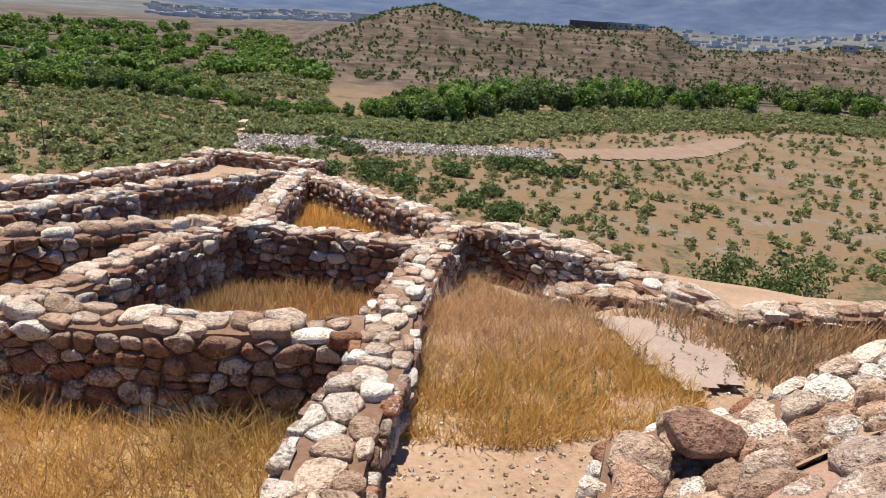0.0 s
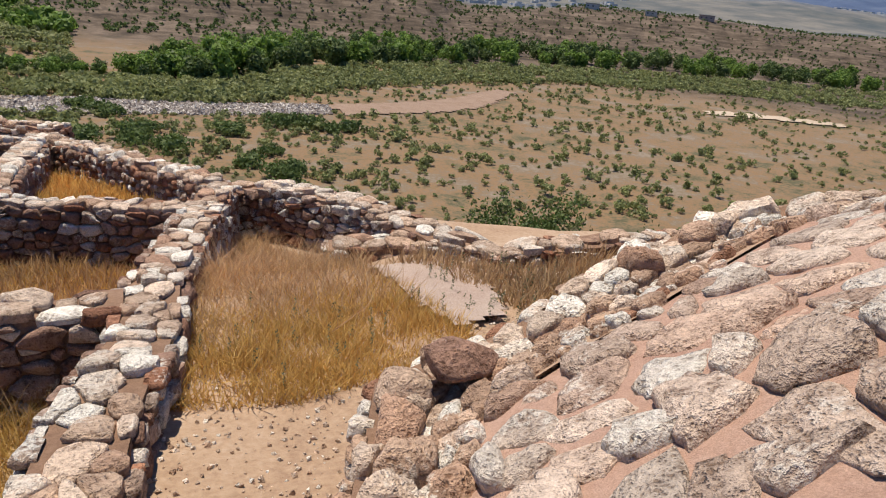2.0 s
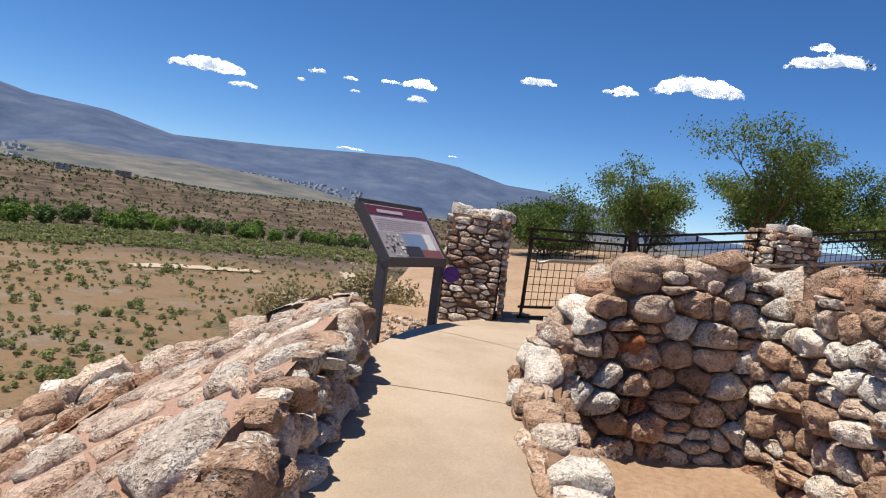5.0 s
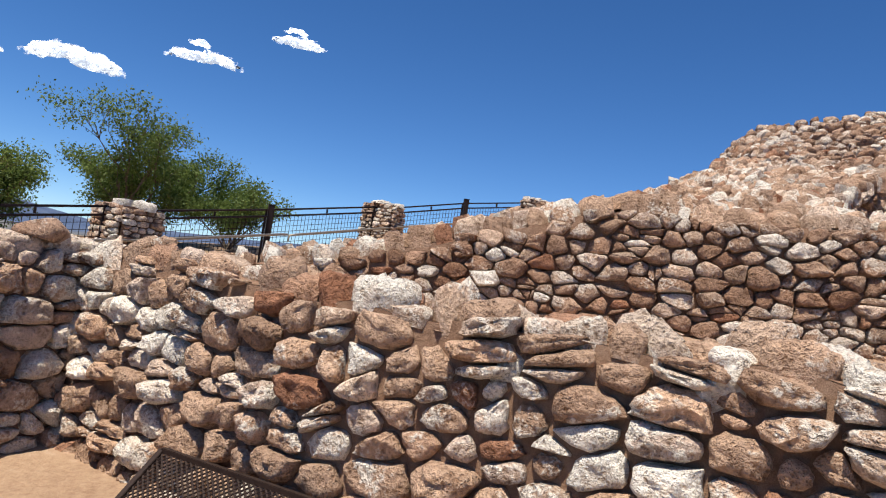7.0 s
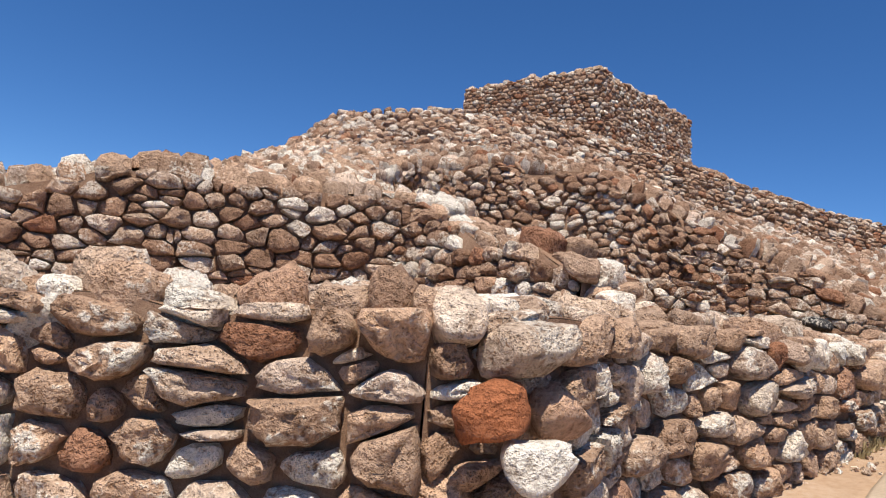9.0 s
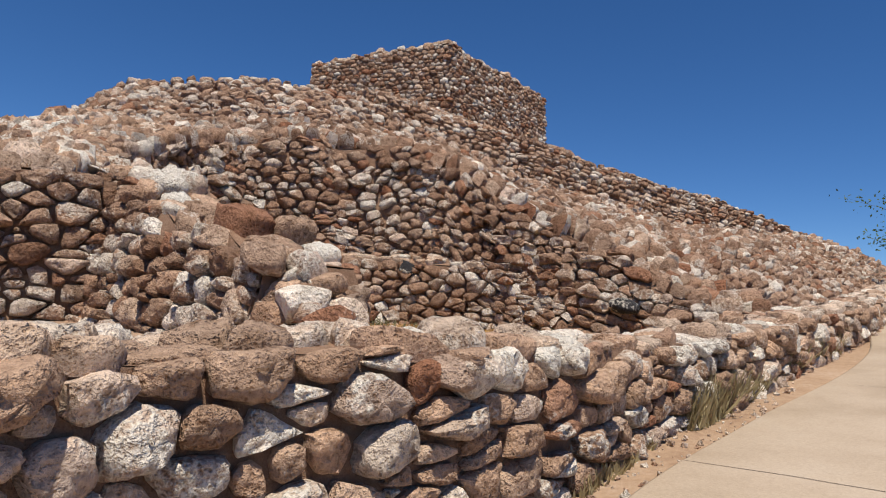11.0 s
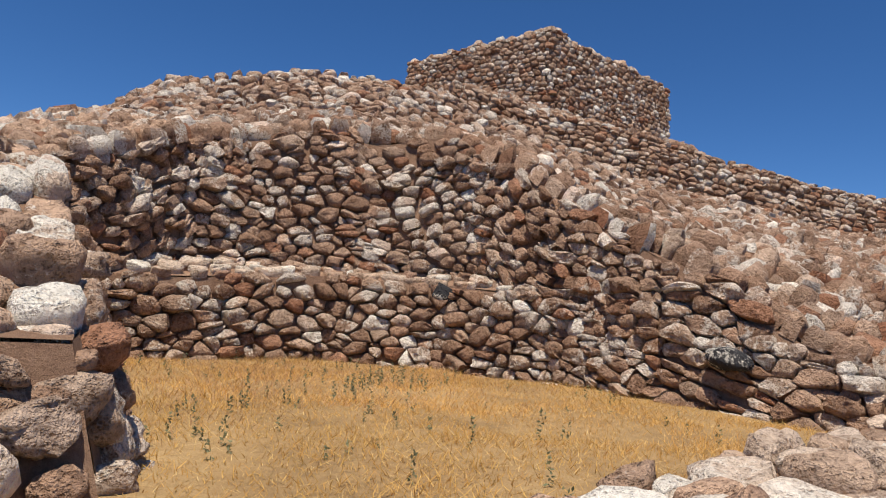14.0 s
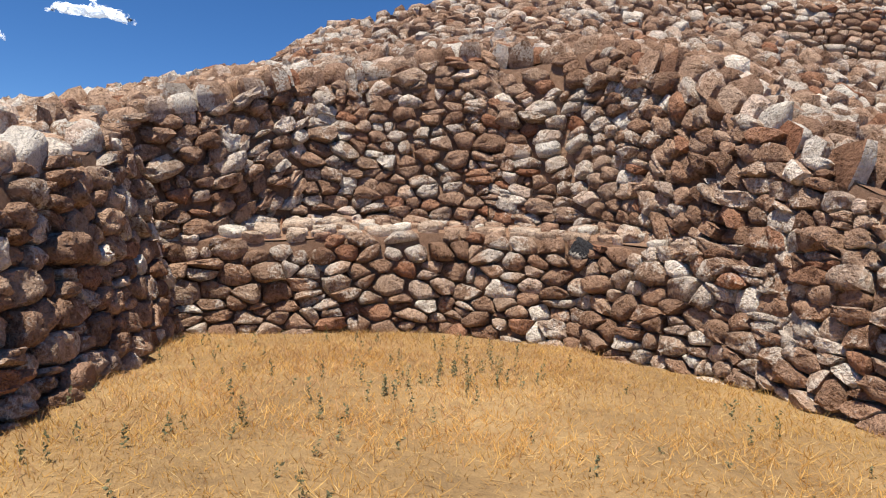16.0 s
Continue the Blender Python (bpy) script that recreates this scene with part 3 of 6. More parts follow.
def ground_material():
    m, t, b = nodes("valley_ground", 0.96)
    pos = position(t)
    ln = t.nodes.new("ShaderNodeVectorMath")
    ln.operation = "LENGTH"
    t.links.new(pos, ln.inputs[0])
    dist = ln.outputs["Value"]
    n0 = noise_tex(t, 0.012, 6, 0.6, pos)
    n1 = noise_tex(t, 0.07, 8, 0.65, pos)
    n2 = noise_tex(t, 0.9, 8, 0.7, pos)
    n3 = noise_tex(t, 18, 6, 0.7, pos)
    flat = ramp(t, maths(t, "ADD", maths(t, "MULTIPLY", n1, 0.6), maths(t, "MULTIPLY", n2, 0.4)),
                [(0.40, (0.085, 0.08, 0.042)), (0.455, (0.15, 0.115, 0.066)), (0.50, (0.225, 0.135, 0.070)), (0.545, (0.165, 0.125, 0.082)), (0.61, (0.22, 0.175, 0.13))])
    near = ramp(t, maths(t, "ADD", maths(t, "MULTIPLY", n2, 0.5), maths(t, "MULTIPLY", n3, 0.5)), [(0.35, (0.27, 0.17, 0.11)), (0.5, (0.38, 0.26, 0.17)), (0.66, (0.46, 0.34, 0.25))])
    col = mix(t, ramp(t, maths(t, "MULTIPLY", dist, 0.01), [(0.12, (0, 0, 0)), (0.35, (1, 1, 1))]), near, flat)
    mp = t.nodes.new("ShaderNodeMapping")
    mp.inputs["Scale"].default_value = (0.03, 0.03, 0.55)
    t.links.new(pos, mp.inputs[0])
    strata = noise_tex(t, 1.0, 5, 0.7, mp.outputs[0])
    rock = ramp(t, maths(t, "ADD", maths(t, "MULTIPLY", strata, 0.5), maths(t, "ADD", maths(t, "MULTIPLY", n1, 0.25), maths(t, "MULTIPLY", n2, 0.25))), [(0.40, (0.035, 0.026, 0.018)), (0.49, (0.085, 0.062, 0.043)), (0.6, (0.18, 0.135, 0.10))])
    col = mix(t, ramp(t, maths(t, "MULTIPLY", dist, 0.001), [(0.35, (0, 0, 0)), (0.42, (1, 1, 1))]), col, rock)
    # distance haze painted in: greyer past 1 km, blue past 2.3 km
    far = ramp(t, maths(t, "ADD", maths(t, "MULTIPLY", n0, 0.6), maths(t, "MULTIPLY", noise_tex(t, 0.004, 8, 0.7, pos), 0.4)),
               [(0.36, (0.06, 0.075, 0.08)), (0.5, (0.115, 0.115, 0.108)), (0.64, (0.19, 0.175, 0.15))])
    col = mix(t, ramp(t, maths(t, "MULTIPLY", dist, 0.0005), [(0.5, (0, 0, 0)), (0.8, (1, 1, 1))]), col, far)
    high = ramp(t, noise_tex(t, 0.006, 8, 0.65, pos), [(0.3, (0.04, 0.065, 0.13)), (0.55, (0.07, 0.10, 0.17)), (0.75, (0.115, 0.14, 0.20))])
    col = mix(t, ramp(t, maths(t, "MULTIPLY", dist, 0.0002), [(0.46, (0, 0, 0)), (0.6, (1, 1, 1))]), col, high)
    t.links.new(col, b.inputs["Base Color"])
    bump(t, b, maths(t, "ADD", n3, n2), 0.6, 0.05)
    return m


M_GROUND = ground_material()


def build_ground():
    radii, r = [], 0.4
    while r < 4700:
        radii.append(r)
        r += max(0.22, min(0.022 * r, 40))
    fan = [-180 + k * 1.5 for k in range(93)] + [-40.5 + k * 0.4 for k in range(1, 388)] + [115 + k * 1.5 for k in range(44)]
    vs = [(0, 0, ground_z(0, 0))]
    for r in radii:
        for a in fan:
            x, y = r * math.sin(radians(a)), r * math.cos(radians(a))
            vs.append((x, y, ground_z(x, y)))
    n, fs = len(fan), []
    for k in range(n):
        fs.append((0, 0, 1 + (k + 1) % n, 1 + k))
    quads = [(1 + i * n + k, 1 + i * n + (k + 1) % n, 1 + (i + 1) * n + (k + 1) % n, 1 + (i + 1) * n + k) for i in range(len(radii) - 1) for k in range(n)]
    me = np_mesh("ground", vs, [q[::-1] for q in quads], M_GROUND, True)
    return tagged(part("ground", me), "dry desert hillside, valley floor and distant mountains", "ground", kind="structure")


build_ground()

# ---- the paved path ----
PATH = [(-3.0, -30, 1.7), (-1.5, -20, 1.7), (-1.3, -13, 1.7), (-0.5, -9, 1.75), (-0.2, -6.8, 1.8), (-0.2, -3.2, 1.9), (0.55, -1.1, 2.0), (1.9, 0.25, 1.55), (3.75, 1.1, 1.35), (5.4, 1.85, 1.35),
        (7.0, 2.0, 1.5), (8.4, 1.3, 1.6), (9.5, -0.2, 1.6), (11.2, -2.3, 1.6), (12.8, -5, 1.6), (14.5, -9.2, 1.6)]


def smooth_line(pts, n=6):
    out = []
    for i in range(len(pts) - 1):
        p0, p1, p2, p3 = pts[max(i - 1, 0)], pts[i], pts[i + 1], pts[min(i + 2, len(pts) - 1)]
        for k in range(n):
            s = k / n
            out.append(tuple(0.5 * (2 * b + (c - a) * s + (2 * a - 5 * b + 4 * c - d) * s * s + (3 * b - a - 3 * c + d) * s ** 3) for a, b, c, d in zip(p0, p1, p2, p3)))
    return out + [pts[-1]]


def build_path():
    line = smooth_line(PATH, 8)
    vs, fs = [], []
    for i, (x, y, w) in enumerate(line):
        a, b = line[max(i - 1, 0)], line[min(i + 1, len(line) - 1)]
        t = Vector((b[0] - a[0], b[1] - a[1], 0)).normalized()
        nrm = Vector((t.y, -t.x, 0))
        for k, (off, dz) in enumerate(((-0.5, -0.12), (-0.5, 0.02), (-0.485, 0.035), (-0.17, 0.045), (0.17, 0.045), (0.485, 0.035), (0.5, 0.02), (0.5, -0.12))):
            p = Vector((x, y, 0)) + nrm * off * w
            vs.append((p.x, p.y, path_z(x, y) + 0.02 + dz))
        if i:
            j = (i - 1) * 8
            fs += [(j + k, j + k + 1, j + 9 + k, j + 8 + k) for k in range(7)]
    return tagged(part("path", np_mesh("path", vs, [f[::-1] for f in fs], M_PATH, True)), "paved walkway of smooth sun-bleached tan concrete", "path", kind="structure")


build_path()


# ---- ruined rooms below the path ----
def low_top(y):
    return -0.8 - 0.12 * (y - 3.2)


def low_wall(name, line, thick, seed, label, drop=1.1, lift=0.0, focus=None, limit=300, size=0.22, sides="rlt", mat=M_RED, coarse=False):
    pts = [(x, y, low_top(y) + lift - drop, low_top(y) + lift) for x, y in line]
    return wall(name, pts, thick, size, label, seed, mat, M_CAP, focus, limit, sides=sides, cap_size=0.25, cap_depth=0.05, ragged=0.08, coarse=coarse)


low_wall("wall_spine", [(-0.48, 2.3), (-0.46, 3.4), (-0.3, 4.8), (-0.3, 6.2), (0.05, 9.0), (0.4, 11.4)], 0.42, 11, "long knee-high rubble wall capped with pale flat stones", 1.3, focus=(-0.4, 3.0))
low_wall("wall_cross", [(-6.5, 5.9), (-5.0, 5.55), (-3.4, 5.4), (-2.07, 5.25), (-0.5, 5.4)], 0.38, 12, "ruined room wall of dark red rubble in shade", 1.35, focus=(-1.6, 5.4))
low_wall("wall_room_side", [(-3.55, 5.5), (-3.35, 8.0), (-3.06, 10.0)], 0.4, 13, "ruined room wall of rubble stone with pale caps", 1.3, focus=(-3.3, 7.5), limit=200)
low_wall("wall_room_end", [(-3.06, 10.05), (-1.5, 9.7), (0.12, 9.25)], 0.38, 14, "ruined room wall of dark rubble behind dry grass", 1.2, focus=(-1.5, 9.7), limit=200)
low_wall("wall_side_room", [(-8.0, 7.0), (-5.2, 8.1), (-3.1, 10.0)], 0.4, 15, "ruined rubble wall with flat cap stones", 1.2, focus=(-4.5, 8.6), limit=150, coarse=True)
low_wall("wall_far_diagonal", [(-2.75, 10.3), (-3.1, 14.0), (-3.55, 18.1)], 0.42, 16, "wide ruined wall topped with pale stones", 1.2, focus=(-2.9, 12), limit=120, coarse=True)
low_wall("wall_far_outer", [(-3.5, 18.2), (-1.6, 15.0), (0.3, 11.5)], 0.42, 17, "outer ruined wall of dark red rubble", 1.5, focus=(0, 12), limit=150, coarse=True)
low_wall("wall_far_back", [(-5.8, 12.6), (-4.9, 14.5), (-3.9, 17.4)], 0.4, 18, "ruined rubble wall at the end of a room", 1.2, focus=(-5, 14), limit=80, coarse=True)
low_wall("wall_outer_left", [(-8.5, 8.6), (-6.1, 9.6), (-5.6, 12.3)], 0.42, 19, "long low rubble wall with pale caps", 1.1, focus=(-6, 10), limit=100, coarse=True)
low_wall("wall_outer_far", [(-9.0, 10.5), (-7.6, 12.5), (-7.0, 14.6), (-6.6, 19.3)], 0.4, 20, "low outer rubble wall on the slope", 1.1, focus=(-7, 13), limit=80, coarse=True)
low_wall("wall_platform", [(-6.7, 19.2), (-6.97, 21.3), (-5.2, 20.8), (-3.3, 19.6)], 0.5, 21, "low rubble wall round a bare platform", 1.5, focus=(-5, 20), limit=80, lift=0.1, coarse=True)
wall("wall_right_low", [(0.6, 11.3, -3.2, -1.75), (1.5, 10.5, -3.0, -1.62), (2.44, 9.3, -2.8, -1.5), (3.0, 7.9, -2.4, -1.5), (3.6, 7.2, -2.4, -1.42), (5.3, 7.3, -2.6, -1.35), (7.2, 7.6, -2.8, -1.4)],
     0.45, 0.22, "low outer rubble wall curving along the slope", 22, M_RED, M_CAP, (2.4, 9), 250, ragged=0.08, cap_depth=0.05)
wall("wall_low_row", [(1.6, 8.3, -2.2, -1.72), (2.6, 8.1, -2.2, -1.6), (3.5, 7.5, -2.2, -1.5)], 0.4, 0.24, "nearly buried row of wall stones", 23, M_RED, M_CAP, (2.6, 8.1), 120, cap_depth=0.06)
terrace("room_floor_low", [(-6.5, 5.8), (-3.5, 5.4), (-0.4, 5.3), (-0.3, 6.2), (0.1, 9.2), (-3.06, 10.0), (-5.2, 8.1), (-8.0, 7.0)], lambda x, y: low_top(y) - 0.85, M_STRAW, "dry straw-covered earth inside a ruined room")
terrace("room_floor_front", [(-7.5, 1.5), (-0.5, 1.5), (-0.4, 4.8), (-0.5, 5.4), (-3.4, 5.4), (-6.5, 5.9)], lambda x, y: low_top(y) - 0.78, M_STRAW, "dry straw-covered earth below a ruined wall")
terrace("room_floor_far", [(-3.06, 10.0), (0.1, 9.2), (0.4, 11.4), (-1.6, 15), (-3.55, 18.1), (-3.9, 17.4), (-5.8, 12.6), (-8.0, 7.2)], lambda x, y: low_top(y) - 0.7, M_STRAW, "dry straw-covered earth in a far room")
terrace("platform_floor", [(-6.6, 18.5), (-6.97, 21.3), (-5.2, 20.8), (-3.3, 19.6), (-3.6, 18.0), (-5.8, 12.5), (-7, 14.6)], lambda x, y: low_top(y) - 0.25, M_DIRT, "bare pinkish earth on a ruined platform")


# ---- broad stone bank beside the path ----
M_PINKMUD = earth_material("pink_mud", (0.33, 0.19, 0.14), (0.47, 0.30, 0.225), (0.54, 0.37, 0.29), 1.4, 0.03)
RIM = [(0.95, 0.45, 0.42), (1.7, 0.85, 0.58), (2.4, 1.22, 0.74), (3.6, 1.78, 0.87), (4.5, 2.2, 0.94), (5.15, 2.6, 0.95)]
FOOT = [(0.72, 1.7, -0.2), (1.06, 2.8, -0.46), (2.04, 3.1, -0.22), (3.0, 3.6, -0.12), (3.9, 3.95, 0.02), (5.1, 3.35, 0.55)]
MIDDLE = [tuple(a + (b - a) * 0.28 for a, b in zip(p, q)) for p, q in zip(FOOT, RIM)]
slope("wall_bank_top", [(x, y, z - 0.05) for x, y, z in MIDDLE[::-1]], RIM[::-1], 0.36, "broad wall top paved with large flat pale boulders", 31, M_PAVE, (2.4, 1.5), 300, 0.06, 1.15, 0.036, M_PINKMUD, 0.03, 1.3, stand=-0.004, fine=5.0, split=0.25)
slope("bank_earth", [(x, y, z - 0.12) for x, y, z in FOOT[::-1]], [(x, y, z - 0.03) for x, y, z in MIDDLE[::-1]], 0.17, "loose earth and small stones along the edge of the bank", 36, M_RUBBLE, (1.5, 2.5), 120, 0.075, 1.2, 0.014, M_DIRT, 0.05, 1.0, stand=0.012, fine=2.0)
wall("wall_bank_edge", [(x, y, z - 1.3, z) for x, y, z in FOOT], 0.34, 0.20, "tumbled edge wall of brown and pink stones", 32, M_RUBBLE, M_CAP, (1.5, 2.9), 230, cap_size=0.24, cap_depth=0.1, gap=0.014, ragged=0.1, fine=2.2)
slope("wall_bank_side", [(x + 0.04, y - 0.06, path_z(x, y) - 0.1) for x, y, z in RIM], RIM, 0.27, "shaded rubble face of the bank above the path", 33, M_RUBBLE, (2.6, 1.3), 200, depth=0.1, wild=0.9, fine=4.0)
slope("wall_bank_end", [(5.2, 2.55, 0.3), (5.35, 3.0, 0.25), (5.1, 3.5, 0.0)], [(5.15, 2.6, 0.95), (5.2, 3.0, 0.9), (5.1, 3.4, 0.62)], 0.26, "rubble end of the bank", 34, M_RUBBLE, (5.2, 3), 60)
slope("wall_bank_near_end", [(0.7, 1.75, -0.9), (0.9, 0.4, 0.0)], [(0.72, 1.7, -0.2), (0.95, 0.45, 0.42)], 0.3, "rubble end of the bank", 35, M_RUBBLE, (0.8, 1.2), 60)

# ---- retaining walls along the path ----
LINE = [(6.35, -0.3, -0.1, 1.5), (6.05, -0.6, -0.1, 1.52), (5.2, -1.15, -0.1, 1.5), (4.35, -1.68, -0.1, 1.46), (3.1, -2.85, 0.15, 1.45), (2.4, -3.4, 0.15, 1.47), (1.72, -3.85, 0.2, 1.52)]
FRONT = [(1.72, -3.85, 0.2, 1.52), (1.5, -4.35, 0.3, 1.55), (1.55, -5.2, 0.5, 1.55), (1.15, -6.3, 0.65, 1.58), (0.98, -7.5, 0.75, 1.56), (0.88, -8.6, 0.85, 1.58), (0.48, -10.1, 1.0, 1.68), (0.1, -12.0, 1.2, 1.86),
         (-0.5, -15.0, 1.5, 2.1), (-1.0, -20.0, 2.0, 2.6), (-2.0, -26.0, 2.5, 3.1)]


def shift(pts, d):
    return [(*p[:2], *p[2:]) for p in offset(pts, d)]


wall("wall_retaining_corner", shift(LINE, -0.24), 0.48, 0.26, "chest-high rubble wall of tan, brown and white boulders", 41, M_RUBBLE, M_RUBBLE, (2.6, -3.1), 300, depth=0.095, cap_depth=0.1, gap=0.016, sides="rt", ends=(False, False), ragged=0.09, fine=5.0, stand=0.016, cap_size=0.24)
wall("wall_retaining_path", shift(FRONT, -0.24), 0.48, 0.23, "low rubble wall of brown and white stones along the path", 42, M_RUBBLE, M_CAP, (1.2, -6.3), 300, depth=0.09, cap_depth=0.062, gap=0.014, sides="rt", ends=(False, False), ragged=0.045, fine=4.5, stand=0.022, cap_size=0.25)
# niche stub
NICHE = [(5.36, 0.92, 0.0, 0.8), (5.5, 0.76, 0.0, 1.1), (5.66, 0.56, 0.0, 1.42), (6.05, 0.1, 0.0, 1.5), (6.45, -0.35, 0.0, 1.5), (6.75, -0.7, 0.0, 1.5)]
wall("wall_niche", shift(NICHE, -0.25), 0.5, 0.25, "stub of rubble wall with a shaded alcove", 43, M_RUBBLE, M_CAP, (5.9, 0.2), 230, depth=0.1, gap=0.012, ragged=0.08, fine=3.0)
wall("kerb_stones", [(5.5, 1.0, 0.0, 0.72), (5.1, 0.95, 0.0, 0.6), (4.7, 0.75, 0.0, 0.52), (4.25, 0.5, 0.0, 0.46), (3.75, 0.22, 0.0, 0.4)], 0.26, 0.22, "low curved kerb of pale rubble stones", 44, M_RUBBLE, M_CAP, (4.7, 0.8), 120)
terrace("alcove_floor", [(5.4, 1.2), (4.2, 0.0), (4.5, -1.5), (6.2, -0.5), (6.2, 0.0)], lambda x, y: 0.07, M_DIRT, "packed pink earth in front of the alcove")

# ---- rooms behind the retaining walls ----
terrace("fill_room_north", [(6.3, -0.4), (4.2, -1.9), (1.9, -3.9), (1.7, -5.2), (1.3, -6.4), (2.2, -7.3), (7.2, -8.6), (8.6, -2.4)], lambda x, y: 1.40 + 0.03 * max(0, -y - 4), M_DIRT, "packed tan earth filling a ruined room")
terrace("room_floor_grass", [(1.25, -6.6), (2.0, -7.2), (7.5, -8.6), (8.1, -10.8), (6.6, -13.4), (3.0, -13.0), (0.4, -12.9), (0.6, -10.1), (1.0, -8.6)], lambda x, y: 1.5 + 0.0 * x, M_STRAW, "dry golden straw and grass on the floor of a ruined room")
wall("wall_divider", [(2.7, -7.27, 1.2, 1.98), (2.95, -7.37, 1.3, 2.1), (4.1, -7.75, 1.3, 2.35), (5.4, -8.15, 1.3, 2.75), (7.3, -8.75, 1.3, 3.3)], 0.62, 0.23, "tall rubble wall dividing two ruined rooms", 45, M_BROWN, M_RUBBLE,
     (3.5, -7.7), 300, depth=0.1, cap_depth=0.1, ragged=0.16, batter=0.26, fine=3.2, stand=0.02)
slope("wall_north_room", [(8.6, -2.0, 1.3), (8.2, -2.7, 1.3), (7.0, -4.9, 1.3), (6.2, -5.95, 1.35), (5.5, -7.3, 1.4), (5.1, -8.1, 1.5)],
      [(8.7, -2.1, 1.62), (8.32, -2.75, 1.8), (7.12, -4.95, 2.62), (6.32, -6.05, 2.78), (5.65, -7.4, 2.75), (5.3, -8.2, 2.8)], 0.24, "coursed brown rubble wall at the back of a room", 46, M_BROWN, (6.2, -6), 260, 0.085, 1.6, wild=0.9, stand=0.03)
slope("rubble_slope_north", [(8.7, -2.1, 1.62), (8.32, -2.75, 1.8), (7.12, -4.95, 2.62), (6.32, -6.05, 2.78), (5.65, -7.4, 2.75), (7.4, -8.8, 3.3), (8.05, -10.8, 4.12)],
      [(11.5, -1.5, 1.5), (11.0, -4.0, 1.95), (10.6, -6.2, 2.7), (10.6, -7.6, 3.2), (10.8, -8.8, 3.8), (11.2, -10.2, 4.5), (12.2, -11.3, 5.0)], 0.27, "collapsed bank of tumbled brown stones", 47, M_RUBBLE, (7, -6), 110, 0.12, 1.2, 0.02, bulge=0.2, coarse=True)
slope("wall_bench", [(7.1, -8.65, 1.3), (7.35, -9.3, 1.3), (7.0, -11.2, 1.4), (6.6, -12.1, 1.4), (5.6, -12.92, 1.35), (4.3, -13.0, 1.35), (3.6, -12.9, 1.35)], [(7.25, -8.65, 2.1), (7.5, -9.35, 2.3), (7.2, -11.25, 2.45), (6.75, -12.25, 2.5), (5.65, -13.1, 2.5), (4.3, -13.15, 2.45), (3.6, -13.08, 2.2)],
      0.23, "low bench wall of brown rubble at the foot of the back wall", 48, M_BROWN, (6, -12), 260, 0.1, 1.6, gap=0.01, wild=0.9, bulge=0.08, stand=0.025)
slope("bench_top", [(7.5, -9.35, 2.3), (7.2, -11.25, 2.45), (6.75, -12.25, 2.5), (5.65, -13.1, 2.5), (4.3, -13.15, 2.45)], [(7.75, -9.3, 2.45), (8.0, -11.2, 2.6), (7.3, -12.7, 2.6), (5.7, -13.5, 2.6), (4.3, -13.4, 2.5)],
      0.26, "earth-filled top of the bench with pale stones", 49, M_CAP, (6.6, -12.4), 60, 0.05, 1.2, 0.03, bulge=0.03)
BACK_LOW = [(7.3, -8.7, 1.4), (7.55, -9.7, 1.5), (7.98, -10.8, 2.4), (7.75, -11.7, 2.4), (7.1, -12.85, 2.4), (6.5, -13.35, 2.4), (5.3, -13.3, 2.4), (4.2, -13.1, 1.5), (3.1, -12.8, 1.4), (1.9, -12.7, 1.35), (0.5, -12.5, 1.3)]
BACK_TOP = [(7.5, -8.75, 3.35), (7.8, -9.8, 3.75), (8.25, -10.85, 4.15), (8.1, -11.85, 4.4), (7.45, -13.1, 4.6), (6.7, -13.7, 4.6), (5.3, -13.65, 4.15), (4.2, -13.45, 3.5), (3.1, -13.15, 2.9), (1.9, -13.0, 2.3), (0.5, -12.8, 1.9)]
slope("wall_back", BACK_LOW, BACK_TOP, 0.235, "high uneven back wall of red-brown rubble", 50, M_BROWN, (6.2, -12.6), 300, 0.105, 1.7, gap=0.009, wild=0.9, bulge=0.2, stand=0.022)
UPPER = [(12.2, -11.3, 5.0), (12.3, -12.0, 5.6), (12.2, -12.8, 5.95), (11.1, -14.3, 6.4), (9.9, -16.0, 6.5), (8.6, -17.0, 5.9), (7.2, -17.6, 5.3), (5.8, -18.2, 4.4), (4.2, -18.6, 3.9), (2.6, -18.6, 3.2), (0.2, -17.0, 2.3)]
STEP = [tuple(a + (b - a) * 0.55 for a, b in zip(p, q)) for p, q in zip(BACK_TOP, UPPER)]
STEP_LOW = [(x, y, z - 0.35) for x, y, z in STEP]
slope("rubble_slope_middle", BACK_TOP, STEP_LOW, 0.26, "bank of tumbled red-brown stones above the room", 51, M_BROWN, (6.5, -14.5), 110, 0.12, 1.25, 0.02, bulge=0.15, coarse=True)
slope("wall_upper", STEP_LOW, [(x + 0.25, y - 0.35, z + 0.3) for x, y, z in UPPER], 0.24, "upper tier of coursed red-brown rubble", 52, M_BROWN, (8, -15), 110, 0.09, 1.6, coarse=True)
TIER = [(8.8, -17.2, 5.6), (7.2, -18.2, 5.0), (5.6, -19.2, 4.35), (3.9, -21.6, 4.1), (2.5, -24.0, 3.95), (0.7, -26.2, 3.6), (-1.6, -29.5, 3.3)]
slope("wall_tier_low", [(9.0, -16.6, 4.6), (7.0, -17.4, 3.8), (4.8, -18.2, 3.0), (2.6, -20.5, 2.7), (1.0, -23.2, 2.7), (-0.6, -25.6, 2.8), (-2.6, -29.2, 2.8)], TIER, 0.26, "stepped tier of thin coursed stones", 53, M_BROWN, (6, -18), 110, 0.09, 1.9, coarse=True)
